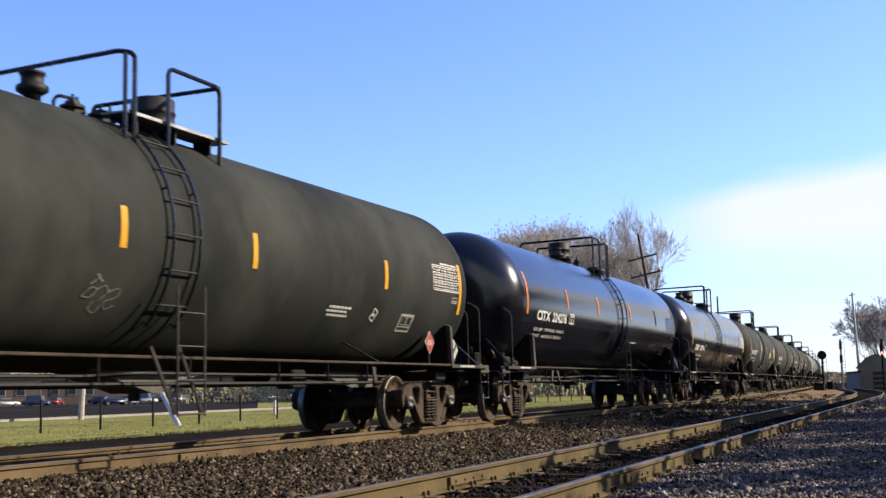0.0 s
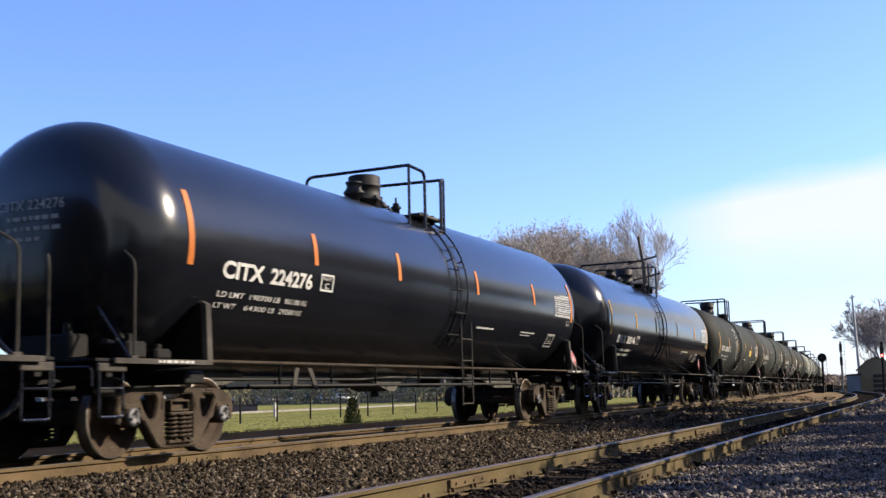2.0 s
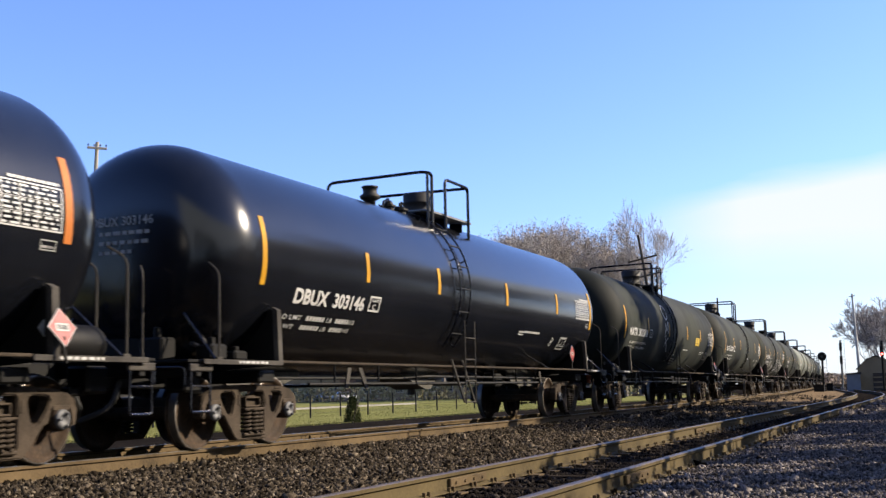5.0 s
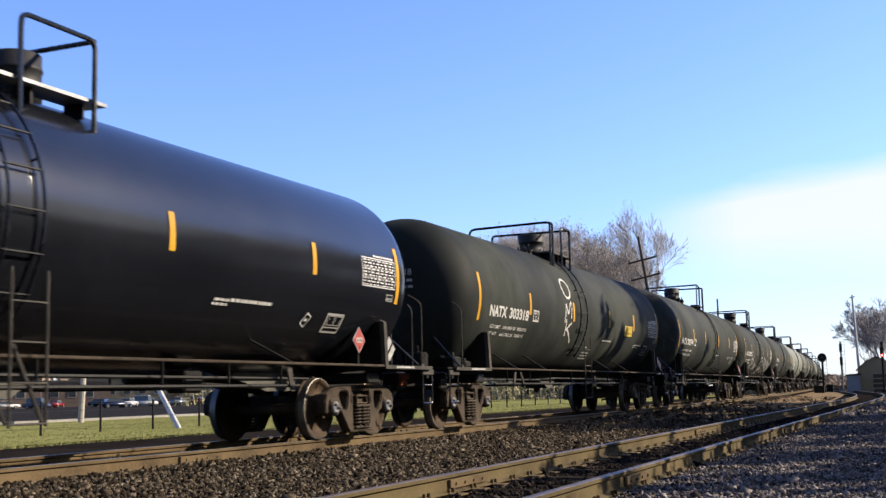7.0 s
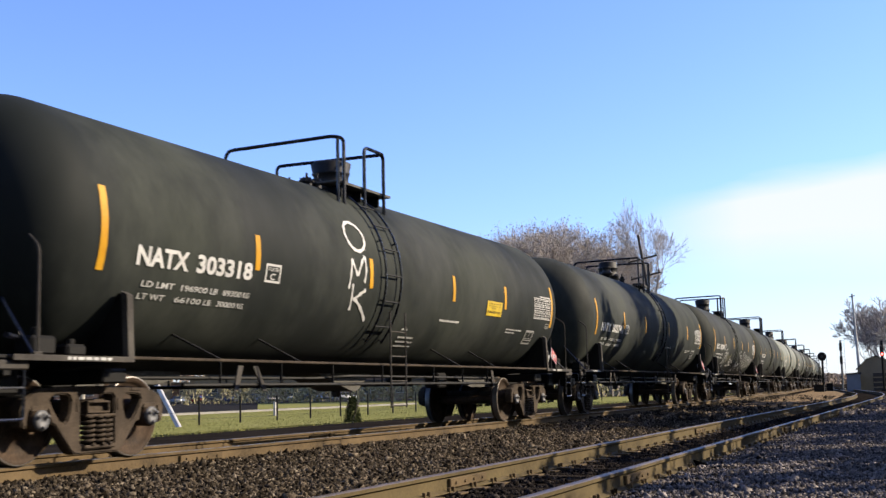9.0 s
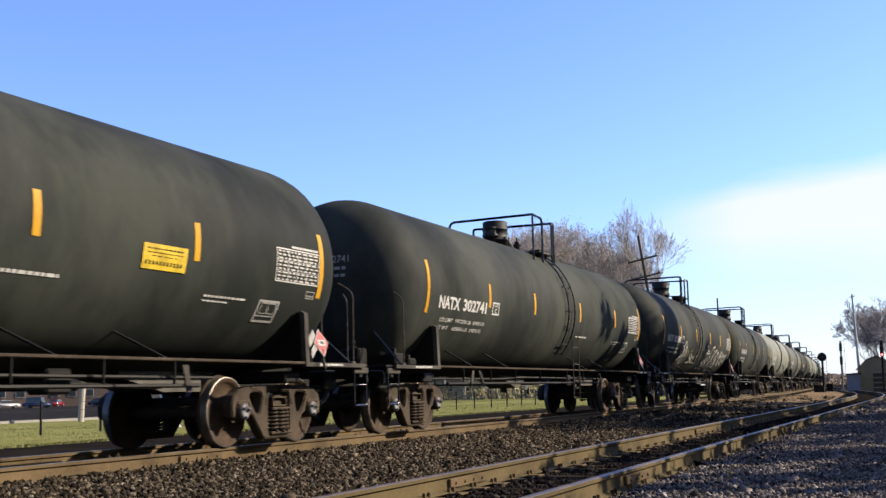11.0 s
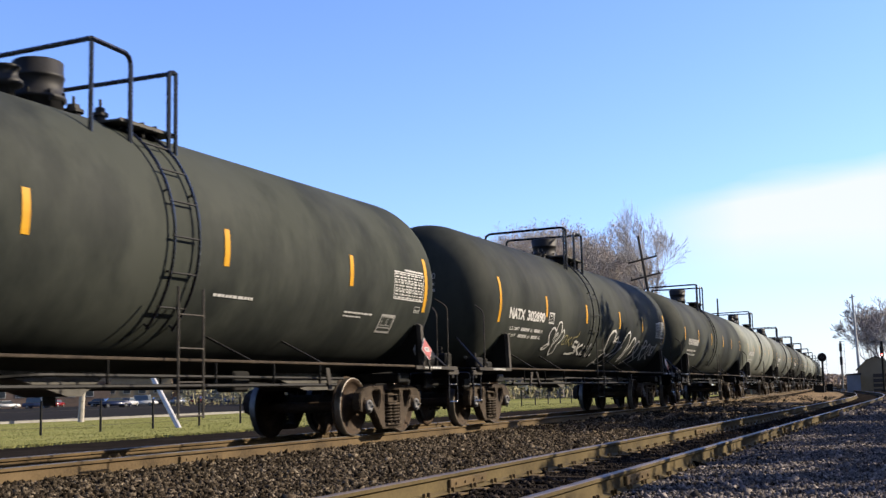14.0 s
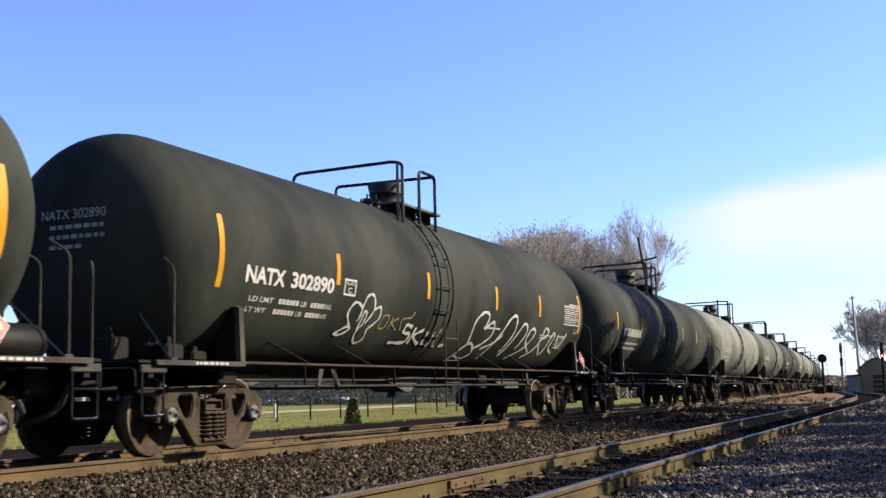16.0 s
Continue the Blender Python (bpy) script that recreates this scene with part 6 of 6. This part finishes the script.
car_white = material("white car paint", (0.318, 0.318, 0.318), 0.25, 0, (0.297, 0.297, 0.297), (0.339, 0.339, 0.339), 1, 10, 0.0, 0.0, 0.03)
car_blue = material("blue car paint", (0.00848, 0.0148, 0.0424), 0.3, 0, None, None, 1, 10, 0.0, 0.0, 0.03)
car_grey = material("silver car paint", (0.12, 0.13, 0.14), 0.3, 0.5, None, None, 1, 10, 0.0, 0.0, 0.03)
car_dark = material("black car paint", (0.00848, 0.00848, 0.00933), 0.2, 0, None, None, 1, 10, 0.0, 0.0, 0.03)
car_red = material("red car paint", (0.127, 0.00848, 0.00848), 0.25, 0, None, None, 1, 10, 0.0, 0.0, 0.03)
LOT = ((12, 228, "white"), (38, 240, "grey"), (180, 222, "dark"), (205, 192, "blue"), (228, 198, "white"), (255, 210, "white"), (285, 228, "dark"), (318, 216, "grey"), (350, 240, "red"), (380, 234, "dark"), (412, 210, "blue"),
       (448, 204, "grey"), (470, 214, "blue"), (520, 222, "white"), (545, 192, "dark"), (580, 228, "grey"), (100, 240, "red"), (66, 216, "blue"), (610, 210, "white"))
for k, (px, d, c) in enumerate(LOT):
    p = along(px, d) + Vector((0, 0, -0.57))
    parked_car({"white": "white car parked on the asphalt lot", "grey": "silver car parked on the asphalt lot", "dark": "black car parked on the asphalt lot", "blue": "blue car parked on the asphalt lot",
                "red": "dark red car parked on the asphalt lot"}[c], p, facing(p) + (0.25, 1.2, -0.4)[k % 3], {"white": car_white, "grey": car_grey, "dark": car_dark, "blue": car_blue, "red": car_red}[c], k % 4 == 1)


# ---- signals and the mast ----
def signal(name, label, at, height, heads, r, lit=None, round_plate=False):
    s = thing(name, label, "railway signal", at=Matrix.Translation(at) @ Matrix.Rotation(facing(Vector(at)), 4, "Z"))
    bm = bmesh.new()
    tube(bm, [(0, 0, -0.2), (0, 0, height)], r, 10)
    box(bm, (0, 0, 0.1), (r * 5, r * 5, 0.4), 0.03)
    part("mast", tidy(bm), galvanised if lit is None and not round_plate else black_iron, s)
    for z in heads:
        bm = bmesh.new()
        if round_plate:
            lathe(bm, [(0.01, -0.26), (0.4, -0.26), (0.42, -0.23), (0.4, -0.2), (0.2, -0.1), (0.12, 0.25), (0.01, 0.27)], 24, "Y", Matrix.Translation((0, 0, z)))
        else:
            box(bm, (0, -0.15, z), (0.32, 0.22, 0.92), 0.06)
        h = part("signal_head", tidy(bm), black_iron, s)
        for k, dz in enumerate((0.0,) if round_plate else (0.32, 0.0, -0.32)):
            bm = bmesh.new()
            lathe(bm, [(0.1, -0.42), (0.11, -0.26)], 12, "Y", Matrix.Translation((0, 0, z + dz)), caps=False)
            part("hood", bm, black_iron, h)
            bm = bmesh.new()
            lathe(bm, [(0.005, -0.3), (0.09, -0.285)], 12, "Y", Matrix.Translation((0, 0, z + dz)), caps=False)
            part("lens", bm, red_lens if lit == (z, k) else window_glass, h)
    bm = bmesh.new()
    for k in range(int(height / 0.35)):
        box(bm, (r + 0.16, 0, 0.3 + k * 0.35), (0.3, 0.02, 0.02))
    for x in (0.02, 0.3):
        box(bm, (r + x, 0, height / 2), (0.025, 0.025, height))
    part("ladder", bm, black_iron, s)
    return s


p = along(1458, 118) + Vector((0, 0, -0.35))
signal("target_signal", "black signal with a round target on a mast", p, 3.4, (3.45,), 0.09, None, True)
p = along(1492, 138) + Vector((0, 0, -0.35))
signal("mast_signal", "dark signal mast with two heads", p, 5.6, (4.9, 3.4), 0.1)
p = along(1565, 112) + Vector((0, 0, -0.35))
signal("mast_signal", "signal mast showing a red light", p, 4.6, (3.7,), 0.1, (3.7, 2))
for k, (px, d, s) in enumerate(((1450, 112, (0.9, 0.6, 0.8)), (1469, 126, (0.6, 0.5, 0.9)))):
    bm = bmesh.new()
    box(bm, (0, 0, s[2] / 2), s, 0.04)
    box(bm, (0, 0, s[2] + 0.02), (s[0] + 0.08, s[1] + 0.08, 0.05), 0.01)
    p = along(px, d) + Vector((0, 0, -0.4))
    tagged(part("relay_box", tidy(bm), black_iron, None, at=Matrix.Translation(p)), "dark steel relay box beside the track", "relay box")
p = along(1524, 124) + Vector((0, 0, -0.4))
m = thing("radio_mast", "tall pale steel mast with a short arm", "mast", at=Matrix.Translation(p) @ Matrix.Rotation(-0.03, 4, "Y"))
bm = bmesh.new()
tube(bm, [(0, 0, 0), (0, 0, 4.5), (0, 0, 9.8)], [0.16, 0.13, 0.09], 10)
part("pole", tidy(bm), white_paint, m)
rod("arm", m, [(-0.3, 0, 9.5), (0.25, 0, 9.6)], 0.05, 6, white_paint)


# ---- what moves ----
RUN = ((0.0, 0.14), (0.5, 3.216), (1.0, 6.137), (1.5, 9.215), (2.0, 12.052), (2.5, 15.04), (3.0, 17.82), (3.5, 20.72), (4.0, 23.51), (4.5, 26.36), (5.0, 29.18),
       (5.5, 32.0), (6.0, 34.8), (6.5, 37.58), (7.0, 40.25), (7.5, 43.02), (8.0, 45.62), (8.5, 48.39), (9.0, 50.97), (9.5, 53.55), (10.0, 56.18), (10.5, 58.8),
       (11.0, 61.44), (11.5, 64.07), (12.0, 66.54), (12.5, 69.18), (13.0, 71.57), (13.5, 74.27), (14.0, 76.6), (14.5, 79.25), (15.0, 81.5), (15.5, 84.05), (16.0, 86.27))


def run(t):
    return float(np.interp(t, [r[0] for r in RUN], [r[1] for r in RUN]))


def motions():
    """The whole train rolls along the main track towards the camera; each car follows the bend on its two trucks."""
    for car, at in zip(cars, CAR_AT):
        rows = []
        for t, s in RUN:
            a, b = on_line(MAIN_LINE, at - s - TRUCK_Y)[0], on_line(MAIN_LINE, at - s + TRUCK_Y)[0]
            d = b - a
            rows.append((t, Matrix.Translation((a + b) / 2) @ Matrix.Rotation(math.atan2(-d.x, d.y), 4, "Z")))
        walk(car, rows)
    for car in cars[:8]:
        for o in car.children_recursive:
            if o.name.startswith("wheelset"):
                base = o.location.copy()
                walk(o, [(k / 10, Matrix.Translation(base) @ Matrix.Rotation(run(k / 10) / WHEEL_R, 4, "X")) for k in range(161)])


motions()
